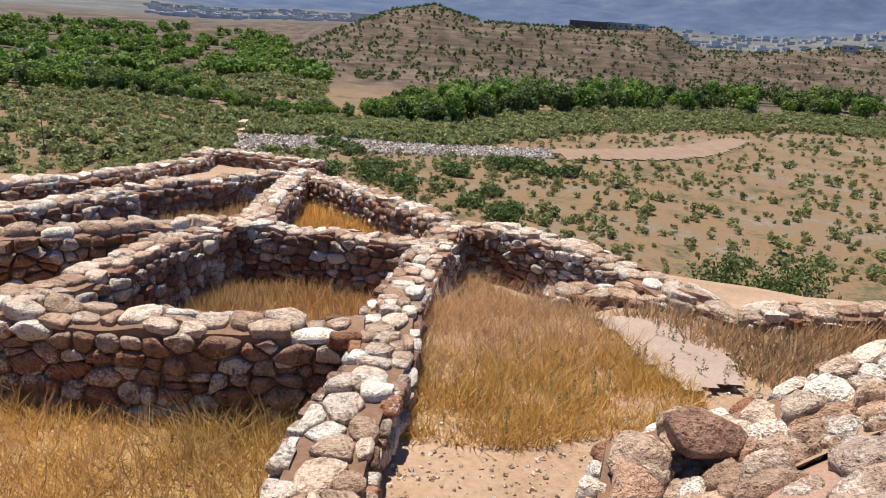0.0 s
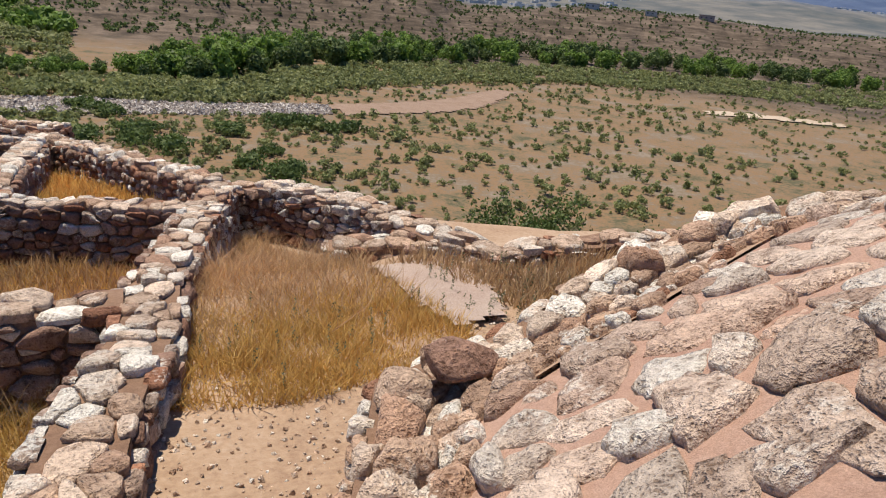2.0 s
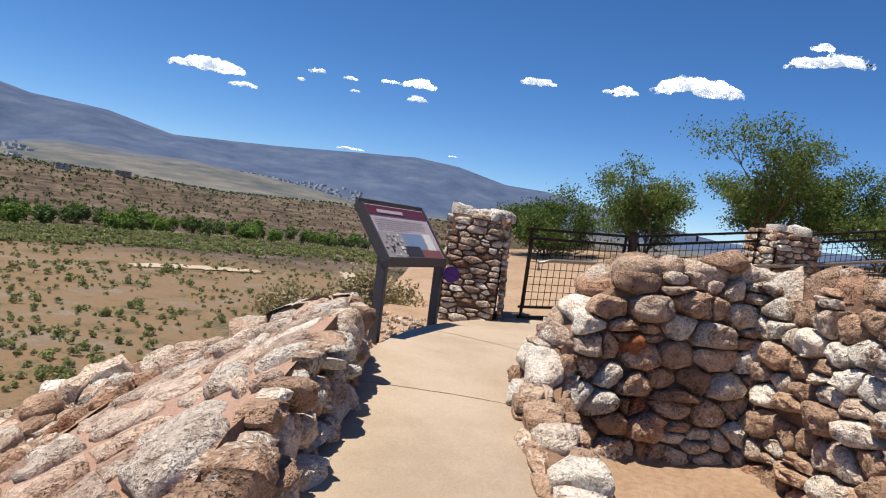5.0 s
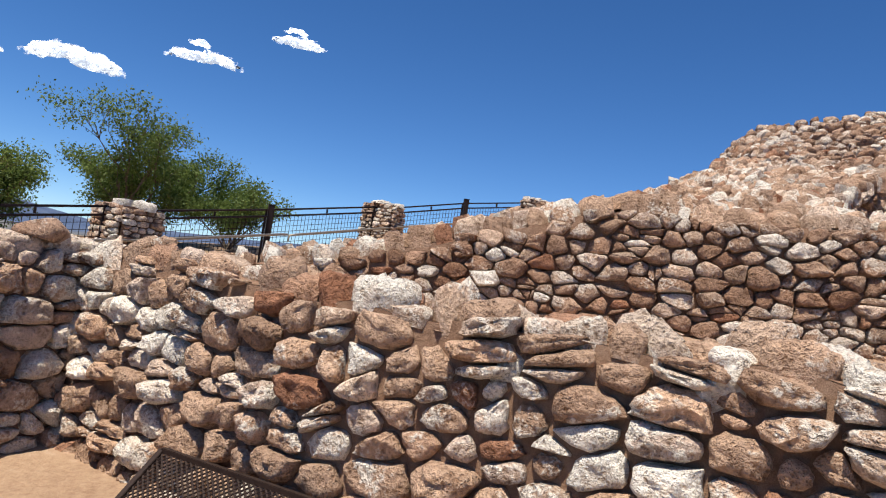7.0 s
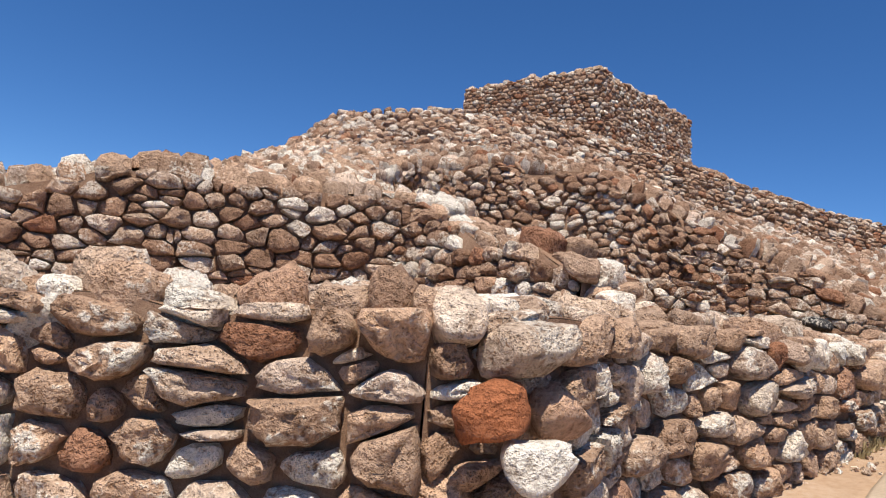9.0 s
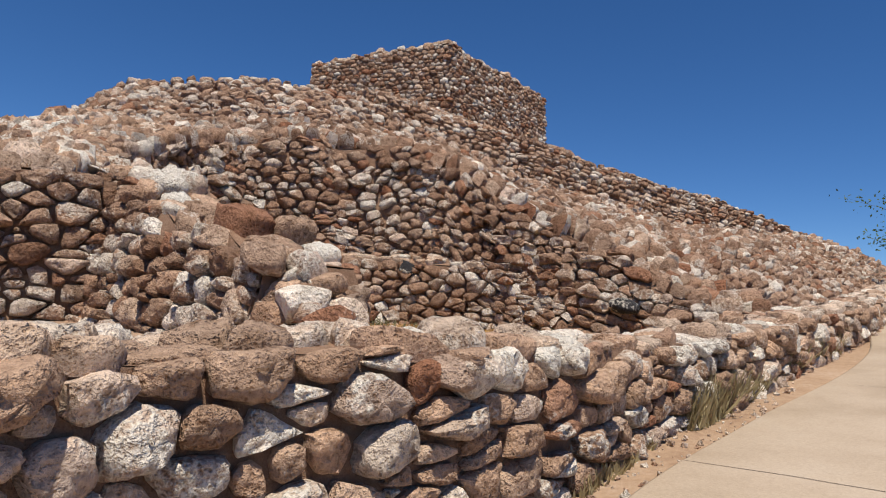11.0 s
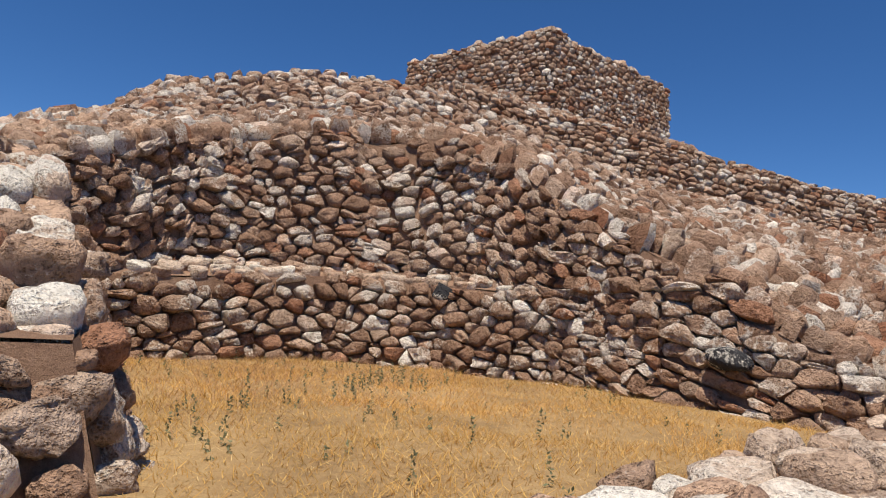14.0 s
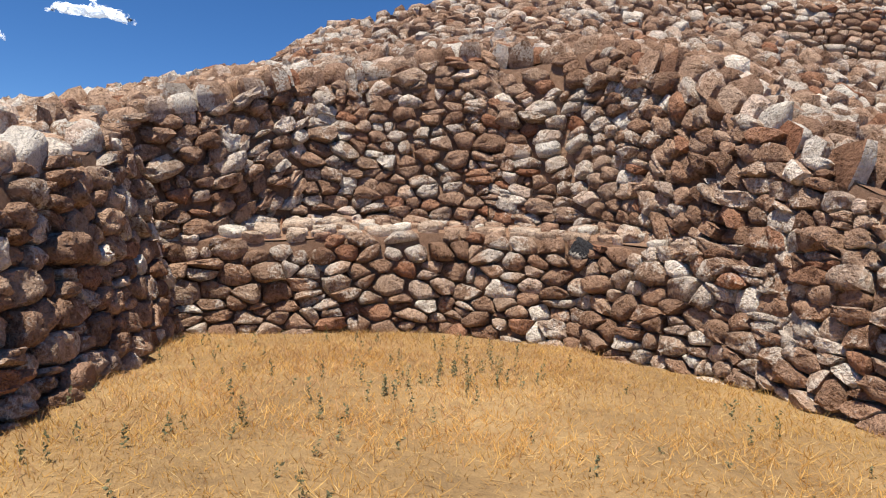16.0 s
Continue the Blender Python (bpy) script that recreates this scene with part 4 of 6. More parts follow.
TIER2 = [(12.6, -20.5, 8.0), (10.4, -21.5, 7.2), (8.2, -23.0, 6.6), (6.4, -25.2, 6.1), (4.4, -27.4, 5.6), (2.0, -29.9, 5.0), (-1.0, -33.5, 4.2)]
slope("rubble_slope_high", TIER, [(x, y, z - 0.8) for x, y, z in TIER2], 0.28, "rising bank of tumbled stones", 54, M_BROWN, (6, -20), 110, 0.13, 1.3, 0.02, bulge=0.2, coarse=True)
slope("wall_tier_high", [(x, y, z - 0.8) for x, y, z in TIER2], [(12.8, -20.9, 8.5), (10.6, -21.9, 7.8), (8.5, -23.4, 7.3), (6.7, -25.6, 6.7), (4.7, -27.8, 6.3), (2.2, -30.4, 5.6), (-1.0, -34, 4.6)], 0.26, "upper tier of thin coursed stones", 55, M_BROWN, (9, -22), 110, 0.09, 1.8, coarse=True)
slope("rubble_slope_top", [(11.6, -14.5, 6.4), (10.4, -16.2, 6.5), (9.0, -17.2, 5.9)], [(17.5, -22.6, 8.6), (15.0, -21.6, 8.4), (12.7, -20.7, 8.2)], 0.3, "bank of tumbled stones below the tower", 56, M_BROWN, (10, -17), 110, 0.12, 1.4, 0.02, bulge=0.15, coarse=True)
slope("rubble_slope_tower", [(17.5, -22.6, 8.5), (12.8, -20.9, 8.4), (10.6, -21.9, 7.7), (8.5, -23.4, 7.2), (6.7, -25.6, 6.6)], [(17.5, -25.0, 9.2), (14.0, -25.0, 9.0), (12.5, -25.3, 8.9), (12.1, -28.0, 8.7), (11.3, -32.0, 8.4)], 0.29,
      "bank of tumbled stones at the foot of the tower", 61, M_BROWN, (11, -23), 110, 0.12, 1.5, 0.02, bulge=0.15, coarse=True)
slope("wall_tier_end", [(6.6, -25.4, 5.6), (5.0, -27.8, 5.2), (3.2, -29.6, 4.8), (0.8, -32.0, 4.3)], [(6.9, -26.2, 6.9), (5.6, -27.6, 6.55), (3.6, -29.9, 6.25), (1.1, -32.4, 5.0)], 0.25, "end of an upper tier of coursed stones", 57, M_BROWN, (6, -26), 110, 0.08, 1.8, coarse=True)
wall("wall_tower", [(18.6, -25.1, 7.0, 11.6), (12.66, -25.45, 6.6, 11.75), (11.6, -32.0, 6.2, 11.5), (17.6, -32.5, 7.0, 11.5), (18.6, -25.12, 7.0, 11.6)], 0.5, 0.24, "square tower of coursed brown rubble with a pale jagged rim", 58, M_BROWN, M_CAP, (12.7, -25.5), 300, coarse=True,
     sides="rt", ends=(False, False), ragged=0.2)
terrace("tower_roof", [(18.5, -25.2), (12.8, -25.6), (11.8, -31.8), (17.4, -32.2)], lambda x, y: 11.0, M_DIRT, "flat earth roof of the tower", 0.4)
slope("wall_tier_path", [(0.6, -12.7, 1.5), (0.2, -15.0, 1.9), (-0.3, -18.0, 2.2), (-1.2, -22.0, 2.6), (-2.2, -27.0, 3.0)], [(1.6, -13.2, 2.2), (1.4, -15.5, 2.7), (1.2, -18.5, 3.2), (0.6, -22.5, 3.6), (-0.6, -27.5, 4.0)],
      0.25, "low stepped tier of thin coursed stones", 59, M_BROWN, (0.5, -14), 110, 0.09, 1.8, coarse=True)
slope("wall_tier_behind", [(1.6, -13.2, 2.2), (1.4, -15.5, 2.7), (1.2, -18.5, 3.2), (0.6, -22.5, 3.6), (-0.6, -27.5, 4.0)], [(3.4, -14.5, 3.2), (4.4, -17.5, 3.9), (3.9, -20.5, 4.0), (2.2, -24.0, 4.2), (0.6, -28.5, 4.6)],
      0.27, "bank of tumbled stones above a low tier", 60, M_BROWN, (2, -15), 110, 0.12, 1.4, coarse=True)

# earth body of the mound under the stone tiers
CORE = BACK_TOP + STEP + UPPER + TIER + TIER2 + [(8.7, -2.1, 1.4), (7.2, -5.0, 2.3), (6.0, -7.0, 2.5), (11.0, -4.0, 2.0), (10.7, -7.6, 3.2), (15, -27, 8.6), (18, -25, 8.6), (11, -29, 8.0), (16, -31, 8.0), (20, -15, 4.5), (20, -8, 2.8), (22, -28, 6.0), (5, -34, 4.5), (14, -36, 6)]


def mound_z(x, y):
    num = den = 0.0
    for px, py, pz in CORE:
        w = 1 / ((x - px) ** 2 + (y - py) ** 2 + 0.05) ** 2
        num, den = num + w * pz, den + w
    return num / den - 1.1


terrace("mound", [(8.9, -1.8), (7.5, -5.0), (6.2, -6.9), (7.8, -8.9), (8.4, -11.2), (7.0, -13.9), (4.2, -13.7), (0.9, -13.0), (-0.4, -17), (-1.8, -28), (-1, -35), (14, -37), (23, -29), (21, -15), (20, -6), (13, -1.5)], mound_z, M_DIRT,
        "earth mound under the ruined tiers", 0.4, 0.1)


# ---- loose boulders set in the walls ----
def boulder(name, parent, c, r, rot, mat, seed, label=""):
    bm = bmesh.new()
    g = random.Random(seed)
    cuts = [(Vector((g.gauss(0, 1), g.gauss(0, 1), g.gauss(0, 1))).normalized(), g.uniform(0.62, 0.85)) for _ in range(9)]
    bmesh.ops.create_icosphere(bm, subdivisions=3, radius=1.0)
    for v in bm.verts:
        n = noise.fractal(v.co * 1.4 + Vector((seed, 0, 0)), 1.0, 2.0, 4)
        v.co = Vector(math.copysign(abs(k) ** 0.8, k) for k in v.co) * (1 + 0.2 * n)
        for w, d in cuts:
            v.co -= w * max(0.0, v.co.dot(w) - d) * 0.9
        v.co = Vector((v.co.x * r[0], v.co.y * r[1], v.co.z * r[2]))
    ob = part(name, bm_mesh(name, bm, mat, True), parent, label)
    ob.matrix_basis = pose(*c, *rot)
    return ob


retaining = bpy.data.objects["wall_retaining_corner"]
boulder("stone", retaining, (1.46, -3.9, 1.22), (0.135, 0.1, 0.095), (0, 22, 60), M_ORANGE, 1, "smooth orange sandstone boulder")
boulder("stone", retaining, (1.34, -4.0, 1.05), (0.15, 0.12, 0.1), (0, 5, 60), M_WHITE, 2, "white limestone boulder")
boulder("stone", retaining, (1.45, -4.08, 1.43), (0.19, 0.14, 0.11), (5, 10, 70), M_CAP, 3)
boulder("stone", retaining, (1.42, -4.25, 1.2), (0.15, 0.11, 0.12), (0, 0, 85), M_CAP, 4)
for k, (z, r) in enumerate(((0.42, 0.17), (0.68, 0.15), (0.9, 0.13), (1.5, 0.15))):
    boulder("stone", retaining, (1.66, -3.92, z), (r, r * 0.8, r * 0.72), (0, 9 * k, 60 + 25 * k), (M_RUBBLE, M_CAP)[k % 2], 40 + k)
boulder("stone", retaining, (2.9, -3.05, 1.35), (0.15, 0.12, 0.13), (0, 10, 45), M_WHITE, 5)
boulder("stone", retaining, (3.6, -2.45, 1.30), (0.14, 0.12, 0.11), (0, 0, 45), M_WHITE, 6)
boulder("stone", bpy.data.objects["wall_bench"], (5.72, -13.0, 2.38), (0.17, 0.13, 0.15), (0, 0, 20), M_BLACK, 7, "black basalt stone")
boulder("stone", bpy.data.objects["wall_bench"], (7.25, -10.9, 2.15), (0.12, 0.1, 0.1), (0, 0, 90), M_BLACK, 8, "black basalt stone")
boulder("stone", bpy.data.objects["wall_back"], (2.2, -12.7, 1.95), (0.2, 0.13, 0.12), (0, 5, 0), M_BLACK, 9, "dark grey oval stone")
boulder("stone", bpy.data.objects["wall_niche"], (5.62, 0.5, 0.92), (0.12, 0.11, 0.12), (0, 0, 40), M_ORANGE, 10, "round orange stone")
boulder("stone", bpy.data.objects["wall_niche"], (6.2, -0.02, 1.62), (0.2, 0.2, 0.1), (0, 8, 40), M_CAP, 11)
for k, (x, y, z) in enumerate(((5.46, 1.12, 0.72), (5.56, 1.02, 0.9), (5.66, 0.92, 1.1), (5.78, 0.78, 1.3), (5.9, 0.64, 1.46))):
    boulder("stone", bpy.data.objects["wall_niche"], (x, y, z), (0.27, 0.15, 0.11), (6 - 3 * k, 4 * k - 8, 40 + 7 * k), (M_CAP, M_RUBBLE)[k % 2], 100 + k)
bank = bpy.data.objects["wall_bank_edge"]
boulder("stone", bank, (1.3, 2.72, -0.2), (0.24, 0.16, 0.1), (8, 0, 25), M_RED, 12, "flat dull red sandstone slab")
boulder("stone", bank, (1.0, 2.62, -0.28), (0.17, 0.13, 0.1), (0, 5, 10), M_CAP, 13)
boulder("stone", bank, (0.98, 2.55, -0.5), (0.19, 0.15, 0.14), (0, 0, 30), M_CAP, 14)
boulder("stone", bank, (1.25, 2.5, -0.42), (0.13, 0.1, 0.09), (0, 0, 0), M_WHITE, 15)
divider = bpy.data.objects["wall_divider"]
for k in range(14):
    rr = random.Random(140 + k)
    f = rr.random()
    big = rr.uniform(0.12, 0.2)
    boulder("stone", divider, (1.75 + 1.1 * f, -7.0 - 0.35 * f + rr.uniform(-0.28, 0.28), 1.55 + 0.38 * f * f + rr.uniform(-0.05, 0.06)), (big, big * rr.uniform(0.7, 0.9), big * rr.uniform(0.55, 0.75)), (rr.uniform(-15, 15), rr.uniform(-15, 15), rr.uniform(0, 180)), (M_RUBBLE, M_BROWN, M_CAP)[k % 3], 60 + k)
for k in range(9):
    rr = random.Random(170 + k)
    big = rr.uniform(0.11, 0.17)
    boulder("stone", divider, (2.6 + rr.uniform(-0.1, 0.22), -7.25 + rr.uniform(-0.34, 0.34), 1.62 + 0.05 * k), (big, big * rr.uniform(0.7, 0.9), big * rr.uniform(0.6, 0.8)), (rr.uniform(-15, 15), rr.uniform(-15, 15), rr.uniform(0, 180)), (M_BROWN, M_RUBBLE)[k % 2], 80 + k)
path_wall = bpy.data.objects["wall_retaining_path"]
for k in range(9):
    rr = random.Random(90 + k)
    boulder("stone", path_wall, (1.28 + rr.uniform(-0.28, 0.35), -6.3 - 0.13 * k, 1.5 + rr.uniform(0, 0.08)), (rr.uniform(0.11, 0.17), rr.uniform(0.09, 0.14), rr.uniform(0.06, 0.1)), (rr.uniform(-15, 15), rr.uniform(-15, 15), rr.uniform(0, 180)), M_CAP if k % 3 else M_PAVE, 20 + k)


# ---- railing with stone pillars ----
def pillar(x, y, z0, z1, turn, seed):
    w = Masonry("stone_pillar", seed, (x, y), 150)
    half, up = 0.3, z1 - z0
    for k in range(4):
        a = radians(turn + 90 * k)
        out, t = Vector((math.cos(a), math.sin(a), 0)), Vector((-math.sin(a), math.cos(a), 0))
        w.face(lambda u, v, out=out, t=t: Vector((x, y, z0 + v)) + out * (half + 0.06 * (1 - v / up)) + t * (u - half), 2 * half, lambda u: up, 0.17, 0.04, 2.3, M_CAP, 0.014)
    w.face(lambda u, v: Vector((x - half + u, y - half + v, z1)), 2 * half, lambda u: 2 * half, 0.3, 0.05, 1.1, M_WHITE, 0.01)
    ob = w.build("square pillar of stacked pale stones in red mortar", category="pillar", thing=True)
    return tagged(ob, group="pillars of the railing")


PILLARS = [(8.0, 2.85, 0.35, 1.73, 20), (10.6, -0.28, 0.75, 2.08, 38), (14.15, -4.72, 1.75, 3.1, 50), (15.75, -9.0, 2.7, 4.05, 65)]
for i, (x, y, z0, z1, turn) in enumerate(PILLARS):
    pillar(x, y, z0, z1, turn, 60 + i)


railing = tagged(new("railing"), "dark brown steel railing with wire grid panels between stone pillars", "railing")


def rail_post(x, y, z0, z1):
    ob = new("post")
    ob.parent = railing
    ob.location = (x, y, z0)
    box("shaft", pose(0, 0, (z1 - z0) / 2), 0.1, 0.1, z1 - z0, M_RAIL, ob, 0.006)
    box("cap", pose(0, 0, z1 - z0 + 0.008), 0.112, 0.112, 0.016, M_RAIL, ob, 0.004)
    return ob


POSTS = [(9.4, 1.36, 0.5, 1.8), (12.48, -2.3, 1.25, 2.58), (14.95, -6.82, 2.2, 3.66), (17.6, -11.45, 3.3, 4.55)]
for p in POSTS:
    rail_post(*p)


def rail_panel(a, b):
    """A railing panel between two uprights (x, y, base)."""
    A, B = Vector(a), Vector(b)
    t = (B - A).normalized()
    ln = (B - A).length
    ob = new("panel")
    ob.parent = railing
    ob.location = A

    def rail(name, h, w=0.045):
        beam(name, t * 0.02 + Vector((0, 0, h)), t * (ln - 0.02) + Vector((0, 0, h)), w, 0.03, M_RAIL, ob)
    rail("top_rail", 1.17)
    rail("upper_rail", 1.06)
    rail("lower_rail", 0.24)
    rail("bottom_rail", 0.12)
    for s in (0.06, ln - 0.06):
        beam("stile", t * s + Vector((0, 0, 0.12)), t * s + Vector((0, 0, 1.17)), 0.035, 0.03, M_RAIL, ob)
    for s in (ln * 0.5,):
        beam("spacer", t * s + Vector((0, 0, 1.08)), t * s + Vector((0, 0, 1.15)), 0.04, 0.028, M_RAIL, ob)
        beam("spacer", t * s + Vector((0, 0, 0.14)), t * s + Vector((0, 0, 0.22)), 0.04, 0.028, M_RAIL, ob)
    bm = bmesh.new()
    n = int(ln / 0.085)
    for k in range(1, n):
        m, h = beam_matrix(t * (ln * k / n) + Vector((0, 0, 0.24)), t * (ln * k / n) + Vector((0, 0, 1.06)))
        box_bm(bm, m, 0.007, 0.007, h)
    for k in range(1, 9):
        z = 0.24 + 0.82 * k / 9
        m, h = beam_matrix(t * 0.06 + Vector((0, 0, z)), t * (ln - 0.06) + Vector((0, 0, z)))
        box_bm(bm, m, 0.007, 0.007, h)
    part("wire_grid", bm_mesh("wire_grid", bm, M_RAIL), ob)


STOPS = [(8.25, 2.35, 0.5), (9.36, 1.4, 0.58), (10.42, -0.05, 0.88), (10.8, -0.5, 0.92), (12.44, -2.26, 1.33), (13.95, -4.5, 1.86), (14.3, -5.0, 1.95), (14.93, -6.78, 2.4), (15.65, -8.7, 2.8), (15.9, -9.3, 2.9), (17.55, -11.4, 3.3)]
for k in (0, 1, 3, 4, 6, 7, 9):
    rail_panel(STOPS[k], STOPS[k + 1])
handrail = tagged(new("handrail"), "long bent handrail of weathered grey steel pipe", "handrail")
tube("pipe", [(8.1, 2.1, 1.22), (8.05, 2.1, 1.3), (8.2, 2.0, 1.34), (9.2, 1.05, 1.42), (10.3, -0.5, 1.68), (12.3, -2.5, 2.12), (12.45, -2.62, 2.14)], 0.021, M_PIPE, handrail)
tube("pipe", [(12.5, -2.66, 2.02), (12.48, -2.66, 2.13), (12.6, -2.8, 2.17), (13.8, -4.9, 2.68), (15.3, -8.9, 3.6)], 0.021, M_PIPE, handrail)


# ---- interpretive sign ----
def flat(name, quad, mat, parent, label=""):
    return part(name, np_mesh(name, quad, [(0, 1, 2, 3)], mat), parent, label)


def sign():
    ob = tagged(new("interpretive_sign"), "slanted information panel on two dark grey steel posts", "sign")
    ob.location = (5.9, 2.78, 0.4)
    ax = Vector((1.06, -0.02, 0)).normalized()
    up = Vector((-0.06, 0.30, 0.44)).normalized()
    n = ax.cross(up).normalized()
    org = Vector((0.0, -0.01, 0.82))
    W, H = 1.08, 0.56

    def pt(u, v, d=0.0):
        return org + ax * u + up * v + n * d
    for name, a, b in (("frame_side", pt(-0.02, -0.02, -0.03), pt(-0.02, H + 0.02, -0.03)), ("frame_side", pt(W + 0.02, -0.02, -0.03), pt(W + 0.02, H + 0.02, -0.03)),
                       ("frame_bottom", pt(-0.04, -0.02, -0.03), pt(W + 0.04, -0.02, -0.03)), ("frame_top", pt(-0.04, H + 0.02, -0.03), pt(W + 0.04, H + 0.02, -0.03))):
        m, ln = beam_matrix(a, b)
        bm = bmesh.new()
        box_bm(bm, m, 0.045, 0.09, ln, 0.005)
        part(name, bm_mesh(name, bm, M_SIGN), ob)
    for u in (0.0, W):
        beam("post", (pt(u, 0.0) + n * -0.05).to_tuple()[:2] + (-0.05,), pt(u, 0.02, -0.05), 0.075, 0.09, M_SIGN, ob, 0.006)
    inks = {k: plain("print_" + k, c, 0.35, 0, 0.15, 40) for k, c in dict(maroon=(0.13, 0.035, 0.05), pale=(0.50, 0.43, 0.46), blue=(0.20, 0.28, 0.42), white=(0.75, 0.74, 0.72), dark=(0.05, 0.045, 0.05), rose=(0.24, 0.10, 0.10), stone=(0.36, 0.33, 0.31)).items()}
    tile = lambda name, u0, v0, u1, v1, ink, d: flat(name, [pt(u0, v0, d), pt(u1, v0, d), pt(u1, v1, d), pt(u0, v1, d)], inks[ink], face)
    face = box("panel", Matrix.Translation(pt(W / 2, H / 2, 0.0)) @ Matrix((ax, up, n)).transposed().to_4x4(), W, H, 0.012, inks["pale"], ob)
    tile("banner", 0.01, H - 0.11, W - 0.01, H - 0.01, "maroon", 0.010)
    tile("title_bar", 0.16, H - 0.085, 0.62, H - 0.05, "pale", 0.014)
    for k in range(6):
        tile("text_line", 0.05, H - 0.15 - 0.022 * k, 0.05 + (0.9, 0.86, 0.92, 0.88, 0.9, 0.55)[k], H - 0.143 - 0.022 * k, "stone", 0.010)
    tile("photo", 0.01, 0.01, 0.42, 0.27, "stone", 0.010)
    tile("photo", 0.42, 0.08, 0.80, 0.27, "blue", 0.010)
    tile("photo", 0.36, 0.02, 0.66, 0.13, "dark", 0.014)
    tile("caption_panel", 0.66, 0.01, 1.06, 0.10, "rose", 0.012)
    tile("map", 0.82, 0.10, 0.98, 0.28, "white", 0.012)
    rr = random.Random(5)
    for k in range(34):
        u, v = rr.uniform(0.02, 0.36), rr.uniform(0.02, 0.24)
        tile("photo_detail", u, v, u + rr.uniform(0.015, 0.05), v + rr.uniform(0.01, 0.03), rr.choice(("dark", "pale", "white")), 0.012 + 0.0008 * (k % 5))
    purple = plain("purple_enamel", (0.10, 0.03, 0.20), 0.4)
    bm = bmesh.new()
    bmesh.ops.create_cone(bm, cap_ends=True, segments=28, radius1=0.085, radius2=0.085, depth=0.012, matrix=Matrix.Translation((W + 0.06, -0.1, 0.68)) @ Euler((radians(90), 0, radians(-60))).to_matrix().to_4x4())
    part("round_tag", bm_mesh("round_tag", bm, purple), ob, "small round purple plaque")


sign()


# ---- drain grate by the wall ----
def grate():
    ob = tagged(new("metal_grate"), "black perforated steel grate lying against the wall", "grate")
    a, b = Vector((4.72, -0.98, 0.52)), Vector((3.98, -1.68, 0.5))
    t = (b - a).normalized()
    s = Vector((t.y * 0.75, -t.x * 0.75, -0.66)).normalized()
    ob.location = a
    ln, wd = (b - a).length, 0.62
    for p, q in ((Vector(), t * ln), (s * wd, t * ln + s * wd), (Vector(), s * wd), (t * ln, t * ln + s * wd)):
        beam("frame_bar", p, q, 0.035, 0.03, M_RAIL, ob)
    bm = bmesh.new()
    k = -wd
    while k < ln:
        for sg in (1, -1):
            u0, u1 = (k, k + wd) if sg > 0 else (k + wd, k)
            v0, v1 = 0.0, wd
            pts = []
            for f in (0.0, 1.0):
                pts.append((u0 + (u1 - u0) * f, v0 + (v1 - v0) * f))
            lo = max(min(u0, u1), 0)
            hi = min(max(u0, u1), ln)
            if hi - lo > 0.03:
                fa, fb = (lo - u0) / (u1 - u0), (hi - u0) / (u1 - u0)
                m, h = beam_matrix(t * lo + s * (wd * fa), t * hi + s * (wd * fb))
                box_bm(bm, m, 0.011, 0.008, h)
        k += 0.036
    part("expanded_mesh", bm_mesh("expanded_mesh", bm, M_RAIL), ob)
    for u in (0.02, ln - 0.02):
        for v in (0.05, wd - 0.02):
            p = t * u + s * v
            beam("foot", p, p + Vector((0, 0, -0.06)), 0.03, 0.03, M_RAIL, ob)


grate()


# ---- saw cuts and a crack in the concrete ----
M_JOINT = plain("dark_joint", (0.12, 0.09, 0.07), 0.9)
line = smooth_line(PATH, 8)
path_ob = bpy.data.objects["path"]
for i in (20, 28, 37, 45, 53, 61, 69, 78, 86):
    (x, y, w), (x1, y1, _) = line[i], line[i + 1]
    t = Vector((x1 - x, y1 - y, 0)).normalized()
    nn = Vector((t.y, -t.x, 0))
    n = 12
    vs = []
    for k in range(n + 1):
        q = Vector((x, y, 0)) + nn * w * (k / n - 0.5) * 0.97 + t * 0.012 * noise.noise(Vector((k * 0.8, i, 0)))
        e = abs(k / n - 0.5) * 2
        z = path_z(x, y) + 0.0675 - 0.012 * max(0, e - 0.34) / 0.63
        vs += [(*(q - t * 0.004).xy, z), (*(q + t * 0.004).xy, z)]
    part("joint", np_mesh("joint", vs, [(2 * k, 2 * k + 2, 2 * k + 3, 2 * k + 1) for k in range(n)], M_JOINT), path_ob)


# ---- plants ----
def leaves(rng, centres, spread, count, size, flatten=0.7):
    """Vertices and faces of loose leaves scattered round centres; each one a separate kite."""
    n = len(centres) * count
    c = np.repeat(np.asarray(centres, float), count, axis=0) + rng.normal(size=(n, 3)) * np.array([spread, spread, spread * flatten])
    a = rng.normal(size=(n, 3))
    a /= np.linalg.norm(a, axis=1)[:, None]
    b = np.cross(a, rng.normal(size=(n, 3)))
    b /= np.linalg.norm(b, axis=1)[:, None]
    s = size * rng.uniform(0.6, 1.4, (n, 1))
    vs = np.stack([c - a * s * 0.5, c + b * s * 0.26, c + a * s * 0.5, c - b * s * 0.26], axis=1).reshape(-1, 3)
    return vs, np.arange(n * 4).reshape(-1, 4)


def gather(parts):
    vs, fs, k = [], [], 0
    for v, f in parts:
        vs.append(v)
        fs.append(f + k)
        k += len(v)
    return np.concatenate(vs), np.concatenate(fs)


